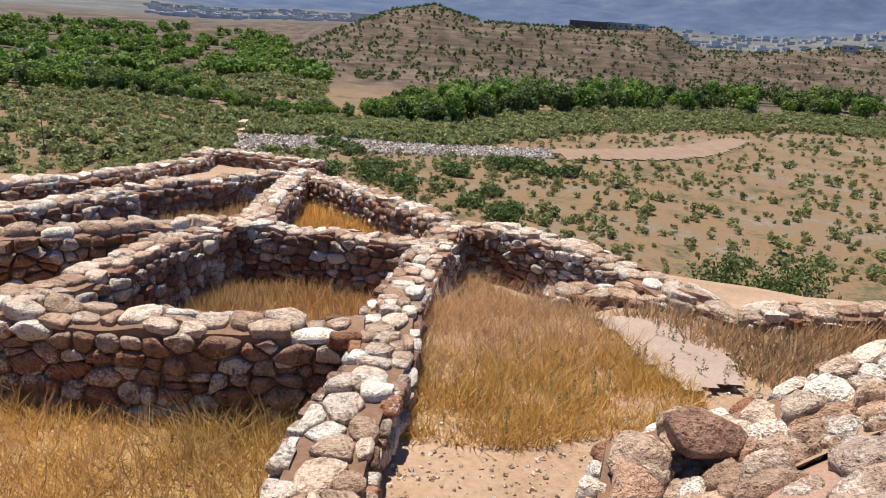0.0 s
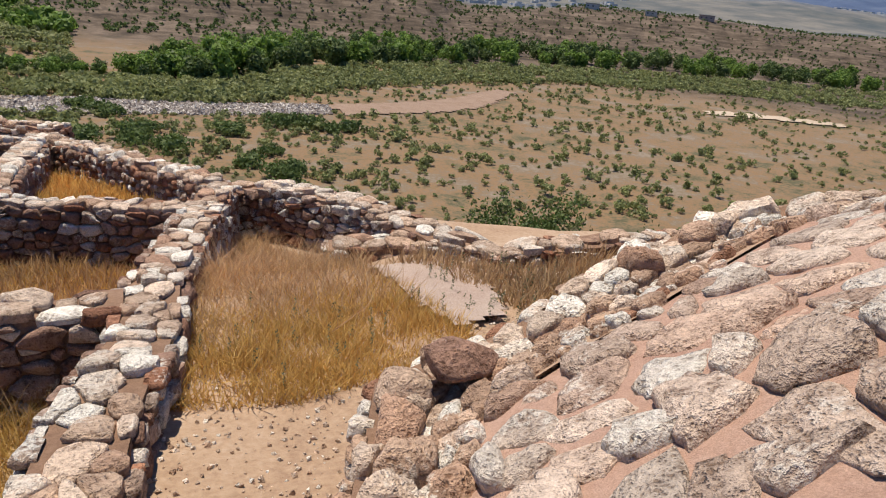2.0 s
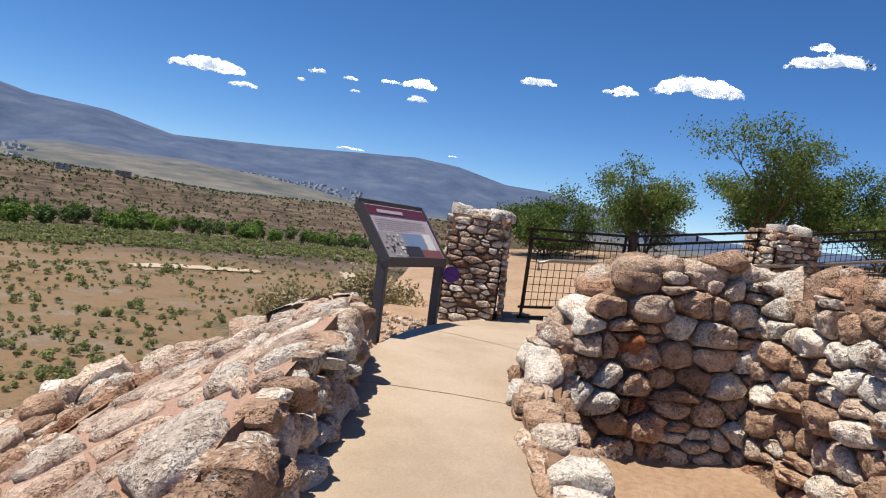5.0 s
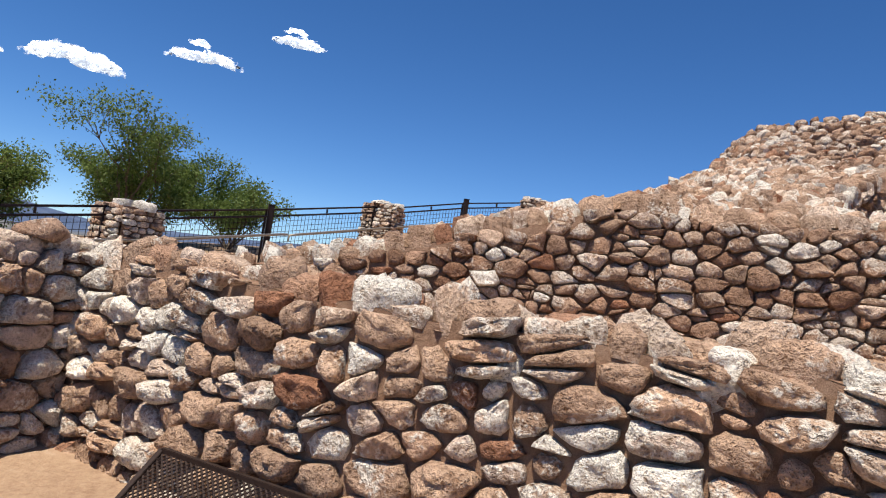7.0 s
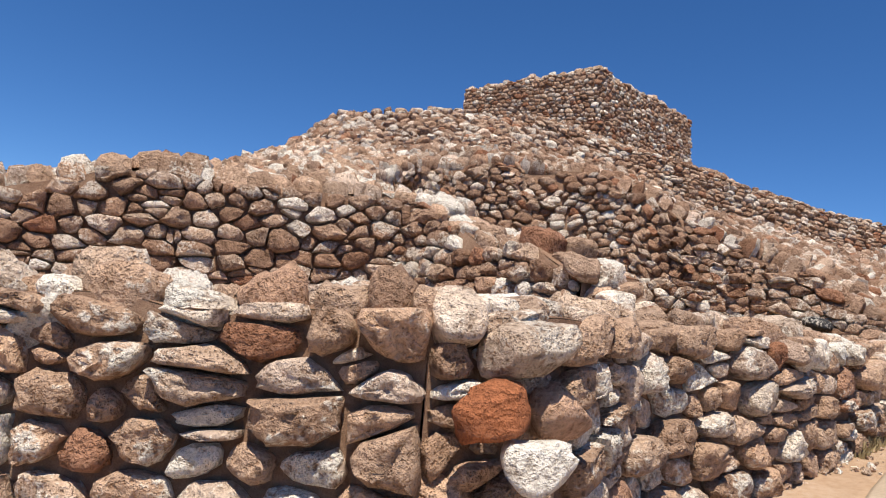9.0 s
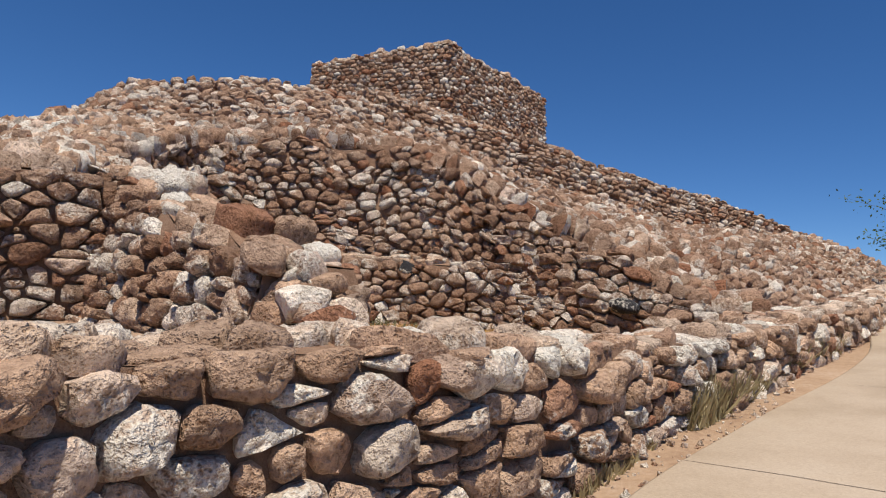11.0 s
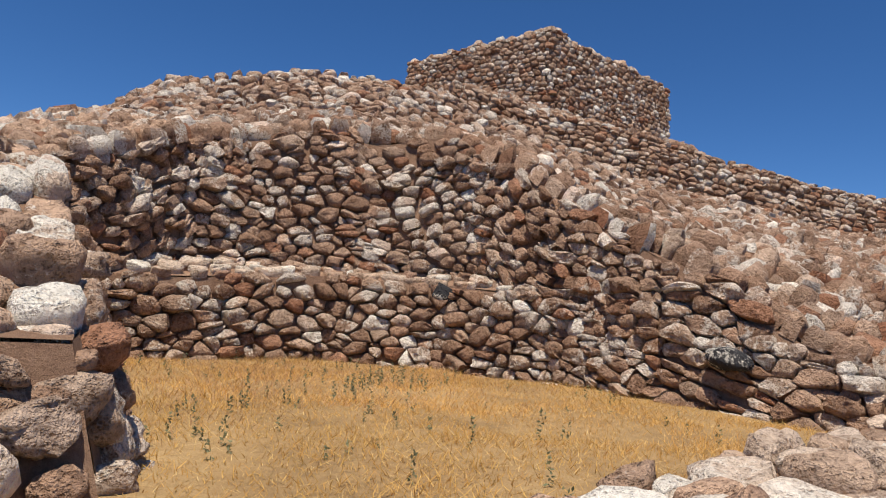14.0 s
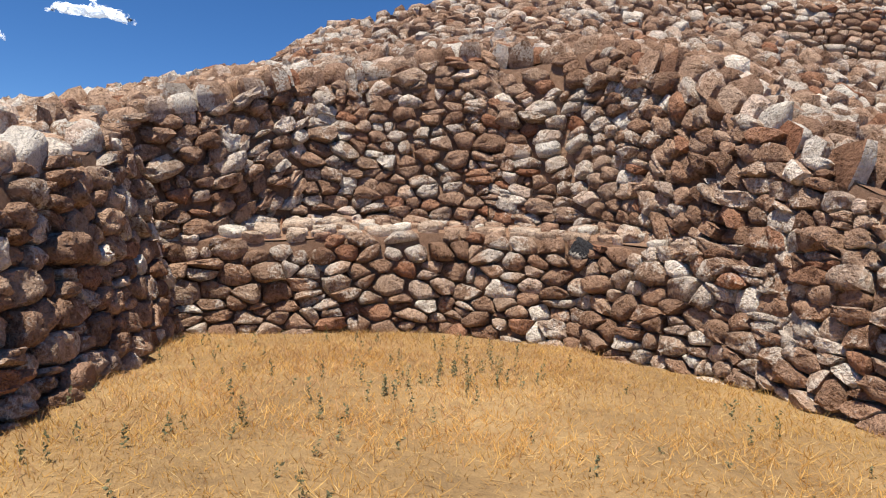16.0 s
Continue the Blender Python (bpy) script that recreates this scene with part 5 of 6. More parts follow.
def grow(base, height, width, seed, stems=5, depth=3):
    """Branches of a many-stemmed tree: tubes as (points, radius), and the twig ends."""
    rr, limbs, ends = random.Random(seed), [], []

    def branch(p, d, ln, rad, lvl):
        pts, q, v = [p], p.copy(), d.normalized()
        for _ in range(4):
            v = (v + Vector((rr.uniform(-1, 1), rr.uniform(-1, 1), rr.uniform(-0.3, 0.7))) * 0.23).normalized()
            q = q + v * ln / 4
            pts.append(q.copy())
        limbs.append((pts, rad))
        ends.append(pts[-1])
        if lvl:
            for k in range(rr.choice((3, 4))):
                at = pts[rr.choice((1, 2, 3, 4))]
                dv = v + Vector((rr.uniform(-1, 1), rr.uniform(-1, 1), rr.uniform(-0.5, 0.6))) * 0.95
                branch(at, dv, ln * rr.uniform(0.5, 0.75), rad * 0.5, lvl - 1)
        else:
            ends.extend(pts[2:4])
    for k in range(stems):
        a = TAU * k / stems + rr.uniform(-0.4, 0.4)
        branch(Vector(base), Vector((math.cos(a) * width / height, math.sin(a) * width / height, 1.0)), height * rr.uniform(0.42, 0.6), 0.05 * height / 3, depth)
    return limbs, ends


def tree(name, x, y, height, width, seed, mat, label, leaf=0.075, count=16, stems=5, depth=3, spread=0.16, category="tree"):
    z = ground_z(x, y) - 0.05
    ob = tagged(new(name), label, category)
    ob.location = (x, y, z)
    limbs, ends = grow((0, 0, 0), height, width, seed, stems, depth)
    tv, tf = [], []
    for pts, rad in limbs:
        for i, p in enumerate(pts):
            r = rad * (1 - 0.14 * i)
            tv += [p + Vector((r * math.cos(TAU * k / 5), r * math.sin(TAU * k / 5), 0)) for k in range(5)]
        k0 = len(tv) - 5 * len(pts)
        tf += [(k0 + 5 * i + k, k0 + 5 * i + (k + 1) % 5, k0 + 5 * i + 5 + (k + 1) % 5, k0 + 5 * i + 5 + k) for i in range(len(pts) - 1) for k in range(5)]
    part("trunk", np_mesh("trunk", tv, tf, M_BARK, True), ob)
    rng = np.random.default_rng(seed)
    v, f = leaves(rng, [tuple(e) for e in ends], spread, count, leaf)
    part("crown", np_mesh("crown", v, f, mat), ob)
    return ob


tree("mesquite_tree", 16.9, 0.1, 2.75, 1.9, 71, M_MESQUITE, "open-crowned green mesquite tree behind the railing", leaf=0.06, count=30, stems=7, spread=0.13)
tree("mesquite_tree", 16.4, 2.6, 2.3, 1.9, 72, M_MESQUITE, "feathery young mesquite behind the railing", leaf=0.06, count=26, stems=6, spread=0.13)
tree("mesquite_tree", 16.7, -2.0, 2.0, 1.9, 73, M_MESQUITE, "low spreading mesquite behind the railing", leaf=0.06, count=26, stems=6, spread=0.13)
tree("mesquite_tree", 15.8, 4.6, 1.5, 1.9, 74, M_MESQUITE, "low spreading mesquite behind the railing", leaf=0.06, count=22, stems=6, spread=0.13)
tree("green_shrub", 9.9, 17.2, 3.3, 3.6, 75, M_SHRUB_DARK, "big dense green shrub on the slope below the ruins", leaf=0.13, count=34, stems=11, spread=0.28, category="shrub")
tree("dry_broom_shrub", 7.9, 4.5, 1.1, 1.1, 76, M_BROOM, "dry pale yellow-green broom shrub behind the sign", leaf=0.055, count=20, stems=8, spread=0.11, category="shrub")
tree("dry_broom_shrub", 7.2, 4.3, 1.0, 0.9, 77, M_BROOM, "dry pale yellow-green broom shrub behind the sign", leaf=0.055, count=18, stems=7, spread=0.1, category="shrub")
tree("mesquite_tree", -3.4, -21.5, 4.6, 2.0, 78, M_MESQUITE, "small green tree beside the path", count=12, stems=4)


def shell_leaves(rng, centres, radius, count, size):
    """Leaf sprays that clothe rounded clumps: each lies roughly across the way outwards."""
    n = len(centres) * count
    d = rng.normal(size=(n, 3)) + np.array([0, 0, 0.35])
    d /= np.linalg.norm(d, axis=1)[:, None]
    c = np.repeat(np.asarray(centres, float), count, axis=0) + d * np.asarray(radius) * rng.uniform(0.75, 1.1, (n, 1))
    d = d + rng.normal(size=(n, 3)) * 0.45
    a = np.cross(d, rng.normal(size=(n, 3)))
    a /= np.linalg.norm(a, axis=1)[:, None]
    b = np.cross(d, a)
    b /= np.linalg.norm(b, axis=1)[:, None]
    s = size * rng.uniform(0.6, 1.4, (n, 1))
    vs = np.stack([c - a * s * 0.5 - b * s * 0.2, c + b * s * 0.5, c + a * s * 0.5 - b * s * 0.2], axis=1).reshape(-1, 3)
    return vs, np.arange(n * 3).reshape(-1, 3)


def crowd(name, spots, mat, rng, blobs, count, leaf, label, category):
    """Many plants as one object; spots: x, y, width, height."""
    parts = []
    for x, y, w, h in spots:
        z = ground_z(x, y)
        a, q = rng.uniform(0, TAU, blobs), np.sqrt(rng.uniform(0, 1, blobs))
        up = rng.uniform(0.22, 0.8, blobs) * (1 - 0.35 * q)
        c = np.stack([x + np.cos(a) * q * w * 0.34, y + np.sin(a) * q * w * 0.34, z + h * up], 1)
        parts.append(shell_leaves(rng, c, (w * 0.2, w * 0.2, h * 0.22), count, leaf * w))
    v, f = gather(parts)
    return tagged(part(name, np_mesh(name, v, f, mat)), label, category, kind="stuff")


def polar(az, r):
    return r * math.sin(radians(az)), r * math.cos(radians(az))


RIPRAP = [(-62, 208), (-40, 216), (-12, 216), (37, 221), (36, 206), (-10, 199), (-42, 193), (-47, 178), (-54, 180)]
BARE_BANK = [(37, 221), (60, 232), (95, 258), (122, 284), (128, 276), (100, 240), (70, 216), (40, 204)]


def bare(x, y):
    return inside(RIPRAP, x, y) or inside(BARE_BANK, x, y)


rng = np.random.default_rng(7)
rr = random.Random(7)
TREE_LINE = [(-60, 340), (-32, 330), (-25, 318), (-18, 285), (-12, 262), (1, 262), (10, 335), (23, 430), (33, 490), (45, 540), (58, 640), (80, 700)]
TREE_TALL = [(-36, 11), (-19, 10), (-15, 5), (-8, 6.5), (-4, 9.5), (1, 13), (10, 14), (30, 14), (66, 12)]
spots = []
while len(spots) < 460:
    az = rr.uniform(-36, 66)
    base = table(az, TREE_LINE)
    r = base + rr.uniform(0, 1) ** 1.4 * (26 if -17 < az < -5 else 60 + 1.4 * max(0, az))
    x, y = polar(az, r)
    s = table(az, TREE_TALL) * rr.uniform(0.7, 1.15)
    spots.append((x, y, s * rr.uniform(0.8, 1.1), s))
crowd("cottonwood_trees", spots[:260], M_COTTONWOOD, rng, 17, 50, 0.11, "belt of bright green cottonwood trees along the river", "trees")
crowd("riverside_trees", spots[260:], M_SHRUB_DARK, rng, 15, 46, 0.11, "dark green riverside trees among the cottonwoods", "trees")
spots = []
while len(spots) < 420:
    az = rr.uniform(-36, -9)
    r = rr.uniform(400, 1300)
    if 430 < r < 740 and az < -18:
        continue
    if valley_z(*polar(az, r)) > -32:
        continue
    s = rr.uniform(8, 13)
    spots.append((*polar(az, r), s * 1.4, s))
crowd("distant_woodland", spots, M_COTTONWOOD, rng, 8, 22, 0.19, "distant green woodland on the valley floor", "trees")
spots = []
while len(spots) < 3200:
    az = rr.uniform(-36, 64)
    base = table(az, TREE_LINE)
    r = base * (rr.uniform(0.77, 1.0) if az > -9 else math.sqrt(rr.uniform(0.1, 1.0)))
    if bare(*polar(az, r)):
        continue
    s = rr.uniform(2.2, 4.6)
    spots.append((*polar(az, r), s * 1.6, s * 0.85))
while len(spots) < 3900:
    x, y = polar(rr.uniform(-25, -9), rr.uniform(300, 660))
    if valley_z(x, y) < -31:
        s = rr.uniform(3, 6)
        spots.append((x, y, s * 1.7, s))
crowd("riverside_scrub", spots, M_SCRUB, rng, 6, 14, 0.19, "dense grey-green scrub on the valley floor", "shrubs")
spots = []
while len(spots) < 3300:
    az = rr.uniform(-9, 75)
    base = table(az, TREE_LINE)
    r = rr.uniform(75, base * 0.8)
    x, y = polar(az, r)
    if bare(x, y) or noise.noise(Vector((x / 28, y / 28, 3))) < rr.uniform(-0.5, 0.35) - 0.1:
        continue
    s = rr.uniform(0.7, 1.7) if rr.random() < 0.78 else rr.uniform(1.8, 3.0)
    spots.append((x, y, s * 1.3, s * 1.0))
crowd("valley_shrubs", spots, M_SCRUB, rng, 6, 17, 0.2, "scattered round grey-green desert shrubs", "shrubs")
spots = [(*polar(a + rr.uniform(-1, 1), d + rr.uniform(-6, 6)), rr.uniform(5, 9), rr.uniform(2.5, 4)) for a, d in ((6, 138), (7.5, 142), (4.5, 150), (2, 176), (5.5, 188), (8, 190), (10.5, 185), (-6, 165), (-8, 170), (-5, 176), (-3, 160), (-18, 140), (-22, 130), (-25, 150), (-7, 200), (-9, 205)) for _ in (0, 1, 2)]
crowd("mesquite_thicket", spots, M_SHRUB_DARK, rng, 12, 30, 0.1, "thickets of dark green mesquite on the slope", "shrubs")
spots = []
while len(spots) < 4600:
    az = rr.uniform(-20, 75)
    r = 405 + 6.5 * max(0, az) + rr.uniform(0, 260)
    x, y = polar(az, r)
    if valley_z(x, y) < -35:
        continue
    s = rr.uniform(1.4, 3.8)
    spots.append((x, y, s * 1.2, s))
crowd("mesa_shrubs", spots, M_SHRUB_DARK, rng, 3, 9, 0.34, "dark juniper shrubs dotting the rocky mesa", "shrubs")


# ---- dry grass ----
def blades(name, poly, count, zfun, h0, h1, mat, seed, label, width=0.008, lean=0.35, keep=None):
    g = np.random.default_rng(seed)
    xs, ys = [p[0] for p in poly], [p[1] for p in poly]
    pts = []
    while len(pts) < count:
        x, y = g.uniform(min(xs), max(xs)), g.uniform(min(ys), max(ys))
        if inside(poly, x, y) and noise.noise(Vector((x * 2.2, y * 2.2, seed))) > g.uniform(-0.9, 0.25) and (keep is None or keep(x, y) > g.uniform(0, 1)):
            pts.append((x, y, zfun(x, y)))
    c = np.array(pts)
    n = len(c)
    tall = g.uniform(h0, h1, (n, 1)) * (0.75 + 0.25 * np.sin(c[:, :1] * 3.1) * np.cos(c[:, 1:2] * 2.7))
    a = g.uniform(0, TAU, n)
    side = np.stack([np.cos(a), np.sin(a), np.zeros(n)], 1) * width * g.uniform(0.6, 1.3, (n, 1))
    tip = c + np.concatenate([g.normal(0, lean, (n, 2)), np.ones((n, 1))], 1) * tall
    mid = (c + tip) / 2 + np.concatenate([g.normal(0, 0.05, (n, 2)), np.zeros((n, 1))], 1) * tall
    vs = np.stack([c - side, c + side, mid + side * 0.9, tip, mid - side * 0.9], 1).reshape(-1, 3)
    k = np.arange(n)[:, None] * 5
    fs = np.concatenate([k + np.array([[0, 1, 2]]), k + np.array([[0, 2, 4]]), k + np.array([[4, 2, 3]])])
    return tagged(part(name, np_mesh(name, vs, fs, mat)), label, "grass", kind="stuff")


SLOPE = [(-0.15, 4.0), (0.7, 3.9), (1.6, 4.3), (2.3, 4.8), (2.15, 5.6), (2.0, 6.5), (1.9, 8.0), (0.9, 10.4), (0.4, 10.8), (0.1, 8.6), (-0.1, 6.4)]
shade = lambda x, y: smooth((y - 4.6 + 0.5 * (0.8 - x)) / 2.0)
blades("golden_grass", SLOPE, 11000, ground_z, 0.06, 0.24, M_GOLD, 1, "golden dry grass on the slope beside the ruined wall", 0.004, 0.6, lambda x, y: 1.05 - shade(x, y))
blades("brown_weeds", SLOPE, 6500, ground_z, 0.12, 0.46, M_BRUSH, 2, "tall brown dry weeds on the slope", 0.0035, 0.7, shade)
room = lambda x, y: low_top(y) - 0.86
blades("golden_grass", [(-3.2, 5.7), (-0.6, 5.7), (-0.2, 8.9), (-2.9, 9.6)], 12000, room, 0.08, 0.26, M_GOLD, 3, "dry golden grass on the floor of a ruined room", 0.006, 0.4)
blades("brown_weeds", [(-3.2, 6.4), (-0.6, 6.4), (-0.2, 8.9), (-2.9, 9.6)], 4500, room, 0.2, 0.42, M_BRUSH, 4, "brown dry weeds on the floor of a ruined room", 0.007)
front = lambda x, y: low_top(y) - 0.79
blades("golden_grass", [(-5.0, 2.4), (-0.75, 2.4), (-0.75, 5.1), (-5.0, 5.1)], 14000, front, 0.1, 0.34, M_GOLD, 5, "golden dry grass below the ruined wall", 0.004, 0.6)
blades("brown_weeds", [(-5.0, 2.8), (-0.75, 2.8), (-0.75, 5.1), (-5.0, 5.1)], 2500, front, 0.25, 0.5, M_BRUSH, 6, "brown dry weeds below the ruined wall", 0.004, 0.6)
far = lambda x, y: low_top(y) - 0.71
blades("golden_grass", [(-2.6, 10.2), (0.1, 9.6), (0.2, 11.2), (-1.7, 14.5), (-3.0, 16)], 9000, far, 0.15, 0.4, M_GOLD, 7, "dry grass in a far ruined room", 0.012, 0.4)
blades("brown_weeds", [(-7.0, 8.0), (-5.0, 8.6), (-3.2, 10.3), (-3.3, 14.5), (-4.2, 16.5), (-5.4, 12.6)], 8000, far, 0.15, 0.45, M_BRUSH, 8, "brown dry weeds in a far ruined room", 0.012, 0.4)
blades("brown_weeds", [(2.2, 7.4), (3.2, 5.0), (4.4, 5.2), (6.5, 6.0), (6.8, 7.2), (3.6, 7.0)], 5000, ground_z, 0.08, 0.35, M_BRUSH, 9, "sparse brown weeds on pink earth", 0.008, 0.4)
UPROOM = [(1.5, -6.95), (2.1, -7.6), (4.0, -8.1), (7.1, -9.1), (7.0, -11.0), (6.4, -12.1), (5.4, -12.8), (4.0, -12.9), (2.0, -12.6), (0.9, -12.2), (0.9, -10.1), (1.3, -8.6)]
blades("straw_grass", UPROOM, 32000, lambda x, y: 1.49 + 0.04 * noise.noise(Vector((x * 1.3, y * 1.3, 7))), 0.025, 0.085, M_GOLD, 10, "short bleached straw grass on the room floor", 0.0023, 0.9)
blades("straw_stubble", UPROOM, 9000, lambda x, y: 1.49 + 0.04 * noise.noise(Vector((x * 1.3, y * 1.3, 7))), 0.03, 0.1, M_BRUSH, 15, "brown dry stubble on the room floor", 0.0025, 0.8, lambda x, y: smooth((x - 2.6) / 3.0))
blades("straw_litter", UPROOM, 9000, lambda x, y: 1.495 + 0.04 * noise.noise(Vector((x * 1.3, y * 1.3, 7))), 0.02, 0.045, M_BLEACHED, 11, "pale broken straw lying on the room floor", 0.002, 2.2)
for poly, n, h, z in (([(0.62, -8.8), (0.8, -8.8), (0.5, -10.6), (0.3, -10.6)], 1500, 0.38, 1.0), ([(0.25, -11), (0.4, -11), (0.1, -13), (-0.2, -13)], 1300, 0.4, 1.25), ([(0.85, -7.2), (0.98, -7.2), (0.85, -8.6), (0.75, -8.6)], 500, 0.15, 0.86)):
    blades("wall_foot_grass", poly, n, ground_z, h * 0.4, h, M_BROOM, int(n), "grey-yellow grass tufts at the foot of the wall", 0.007, 0.3)


def weeds(name, spots, zfun, h, mat, seed, label):
    """Upright stalks with small leaves close along them."""
    g = np.random.default_rng(seed)
    parts = []
    for x, y in spots:
        hh = h * g.uniform(0.5, 1.2)
        n = max(4, int(hh / 0.013))
        c = np.stack([np.full(n, x) + g.normal(0, 0.006, n), np.full(n, y) + g.normal(0, 0.006, n), zfun(x, y) + hh * np.arange(n) / n], 1)
        parts.append(leaves(g, c, 0.006, 3, 0.02))
    v, f = gather(parts)
    return tagged(part(name, np_mesh(name, v, f, mat)), label, "weeds", kind="stuff")


spots = []
while len(spots) < 110:
    x, y = rr.uniform(1.2, 6.8), rr.uniform(-12.4, -7.4)
    if inside(UPROOM, x, y) and noise.noise(Vector((x, y, 5))) > rr.uniform(-0.4, 0.3):
        spots.append((x + 0, y))
weeds("green_weeds", spots, lambda x, y: 1.49, 0.13, M_SHRUB, 12, "small upright grey-green weeds in the straw")
spots = [(rr.gauss(4.6, 0.35), rr.gauss(-11.0, 0.45)) for _ in range(40)]
weeds("green_weeds", spots, lambda x, y: 1.49, 0.14, M_SHRUB, 13, "cluster of grey-green weeds in the straw")
spots = [(rr.uniform(0.0, 2.2), rr.uniform(4.0, 6.0)) for _ in range(30)] + [(rr.uniform(2.4, 4.0), rr.uniform(5.0, 7.0)) for _ in range(60)]
weeds("green_weeds", spots, ground_z, 0.22, M_SHRUB, 14, "grey-green weeds among the dry grass")


# ---- bare patch, gravel, riverside stones ----
M_PINK = earth_material("pale_pink_crust", (0.40, 0.28, 0.22), (0.50, 0.38, 0.31), (0.56, 0.45, 0.38), 1.5, 0.05)
terrace("bare_patch", [(1.85, 7.3), (2.9, 7.2), (3.0, 6.2), (2.75, 5.2), (2.2, 5.0), (2.05, 5.6), (2.0, 6.4)], lambda x, y: ground_z(x, y) + 0.07, M_PINK, "bare crusted pale pink earth", 0.08, 0.06)


def gravel(name, poly, count, zfun, s0, s1, mat, seed, label):
    g = random.Random(seed)
    xs, ys = [p[0] for p in poly], [p[1] for p in poly]
    vs, fs = [], []
    corners = [(1, 0, 0), (-1, 0, 0), (0, 1, 0), (0, -1, 0), (0, 0, 1), (0, 0, -1)]
    tri = [(0, 2, 4), (2, 1, 4), (1, 3, 4), (3, 0, 4), (2, 0, 5), (1, 2, 5), (3, 1, 5), (0, 3, 5)]
    while count:
        x, y = g.uniform(min(xs), max(xs)), g.uniform(min(ys), max(ys))
        if not inside(poly, x, y):
            continue
        count -= 1
        s = s0 + (s1 - s0) * g.random() ** 2
        m = Euler((g.uniform(0, 6), g.uniform(0, 6), g.uniform(0, 6))).to_matrix()
        k = len(vs)
        o = Vector((x, y, zfun(x, y) + s * 0.2))
        for c in corners:
            vs.append(o + (m @ Vector(c)) * s * g.uniform(0.6, 1.1))
        fs += [tuple(a + k for a in f) for f in tri]
    return tagged(part(name, np_mesh(name, vs, fs, mat)), label, "gravel", kind="stuff")


gravel("loose_stones", [(-0.2, 2.6), (0.9, 2.4), (1.6, 4.2), (2.4, 4.6), (0.4, 4.4), (-0.2, 4.1)], 700, ground_z, 0.005, 0.03, M_CAP, 81, "loose pink pebbles on bare earth")
gravel("loose_stones", [(2.0, 4.8), (3.2, 4.6), (5.0, 5.6), (3.4, 7.2), (1.9, 7.2)], 400, ground_z, 0.01, 0.06, M_CAP, 82, "loose pink pebbles on bare earth")
gravel("loose_stones", [(5.3, 2.7), (5.7, 2.4), (7.3, 3.0), (7.2, 3.6), (5.4, 3.6)], 260, ground_z, 0.01, 0.06, M_CAP, 83, "loose stones under the sign")
gravel("loose_stones", [(0.55, -7), (1.0, -6.6), (0.75, -9), (0.35, -11), (0.1, -11)], 260, ground_z, 0.008, 0.04, M_CAP, 84, "loose stones at the foot of the wall")
gravel("loose_stones", [(2.0, -4.3), (5.5, -1.8), (7.2, -3.6), (5.6, -6.4), (2.5, -6.4)], 300, lambda x, y: 1.42, 0.01, 0.06, M_CAP, 85, "loose stones on packed earth")
M_RIPRAP = rock_material("grey_riprap", [(0.0, (0.22, 0.185, 0.16)), (0.5, (0.29, 0.25, 0.22)), (1.0, (0.35, 0.31, 0.28))])
for poly, n in ((RIPRAP, 6000),):
    gravel("riprap_bank", poly, n, ground_z, 0.5, 1.1, M_RIPRAP, 86, "long bank of pale grey riprap stones")


# ---- tracks, fields and far buildings ----
def patch(name, poly, mat, label, lift, step=6.0):
    return terrace(name, poly, lambda x, y: valley_z(x, y) + lift, mat, label, step, 0.0)


M_PINKBANK = earth_material("pink_bank_earth", (0.19, 0.125, 0.085), (0.26, 0.18, 0.13), (0.30, 0.22, 0.165), 0.25, 0.05)
M_FIELD = earth_material("mown_straw_field", (0.36, 0.27, 0.13), (0.46, 0.36, 0.20), (0.52, 0.43, 0.27), 0.02, 0.02)
M_TRACK = earth_material("pale_dirt_track", (0.36, 0.28, 0.20), (0.45, 0.36, 0.27), (0.50, 0.41, 0.32), 0.05, 0.02)
patch("field", [polar(-36, 520), polar(-27, 505), polar(-19, 560), polar(-21, 650), polar(-26, 700), polar(-36, 690)], M_FIELD, "mown straw-coloured field", 0.7, 8)
patch("dirt_track", [(-74, 258), (-68, 258), (-58, 230), (-50, 214), (-44, 212), (-52, 206), (-60, 216), (-66, 236)], M_TRACK, "pale dirt track on the valley floor", 0.5, 2.5)
patch("dirt_track", [polar(55, 390), polar(57, 300), polar(60, 240), polar(61, 240), polar(58.5, 300), polar(56.5, 390)], M_TRACK, "pale road on the valley floor", 0.5, 3)
patch("bare_bank", BARE_BANK, M_PINKBANK, "bare pinkish earth bank beside the riprap", 0.35, 2.5)
patch("sand_bar", [(200, 240), (262, 226), (266, 236), (205, 252)], M_TRACK, "pale gravel bar on the valley floor", 0.5, 3)


def house(az, r, w, d, h, col, seed, roof=0.0):
    x, y = polar(az, r)
    z = ground_z(x, y)
    ob = tagged(new("house"), "low flat-roofed house far across the valley", "house", "far houses")
    ob.location = (x, y, z - 1.0)
    ob.rotation_euler = (0, 0, radians(-az))
    mat = plain("house_wall", col, 0.9, 0, 0.1, 0.5)
    box("wall", pose(0, 0, h / 2 + 0.5), w, d, h + 1, mat, ob, 0.05)
    box("roof", pose(0, 0, h + 1.1), w + 0.8, d + 0.8, 0.3, M_SIGN, ob, 0.05)
    for k in range(max(2, int(w / 5))):
        box("window", pose(-w / 2 + 2.5 + 5 * k, -d / 2 - 0.03, h * 0.55 + 0.9), 1.8, 0.08, 1.3, M_SIGN, ob)


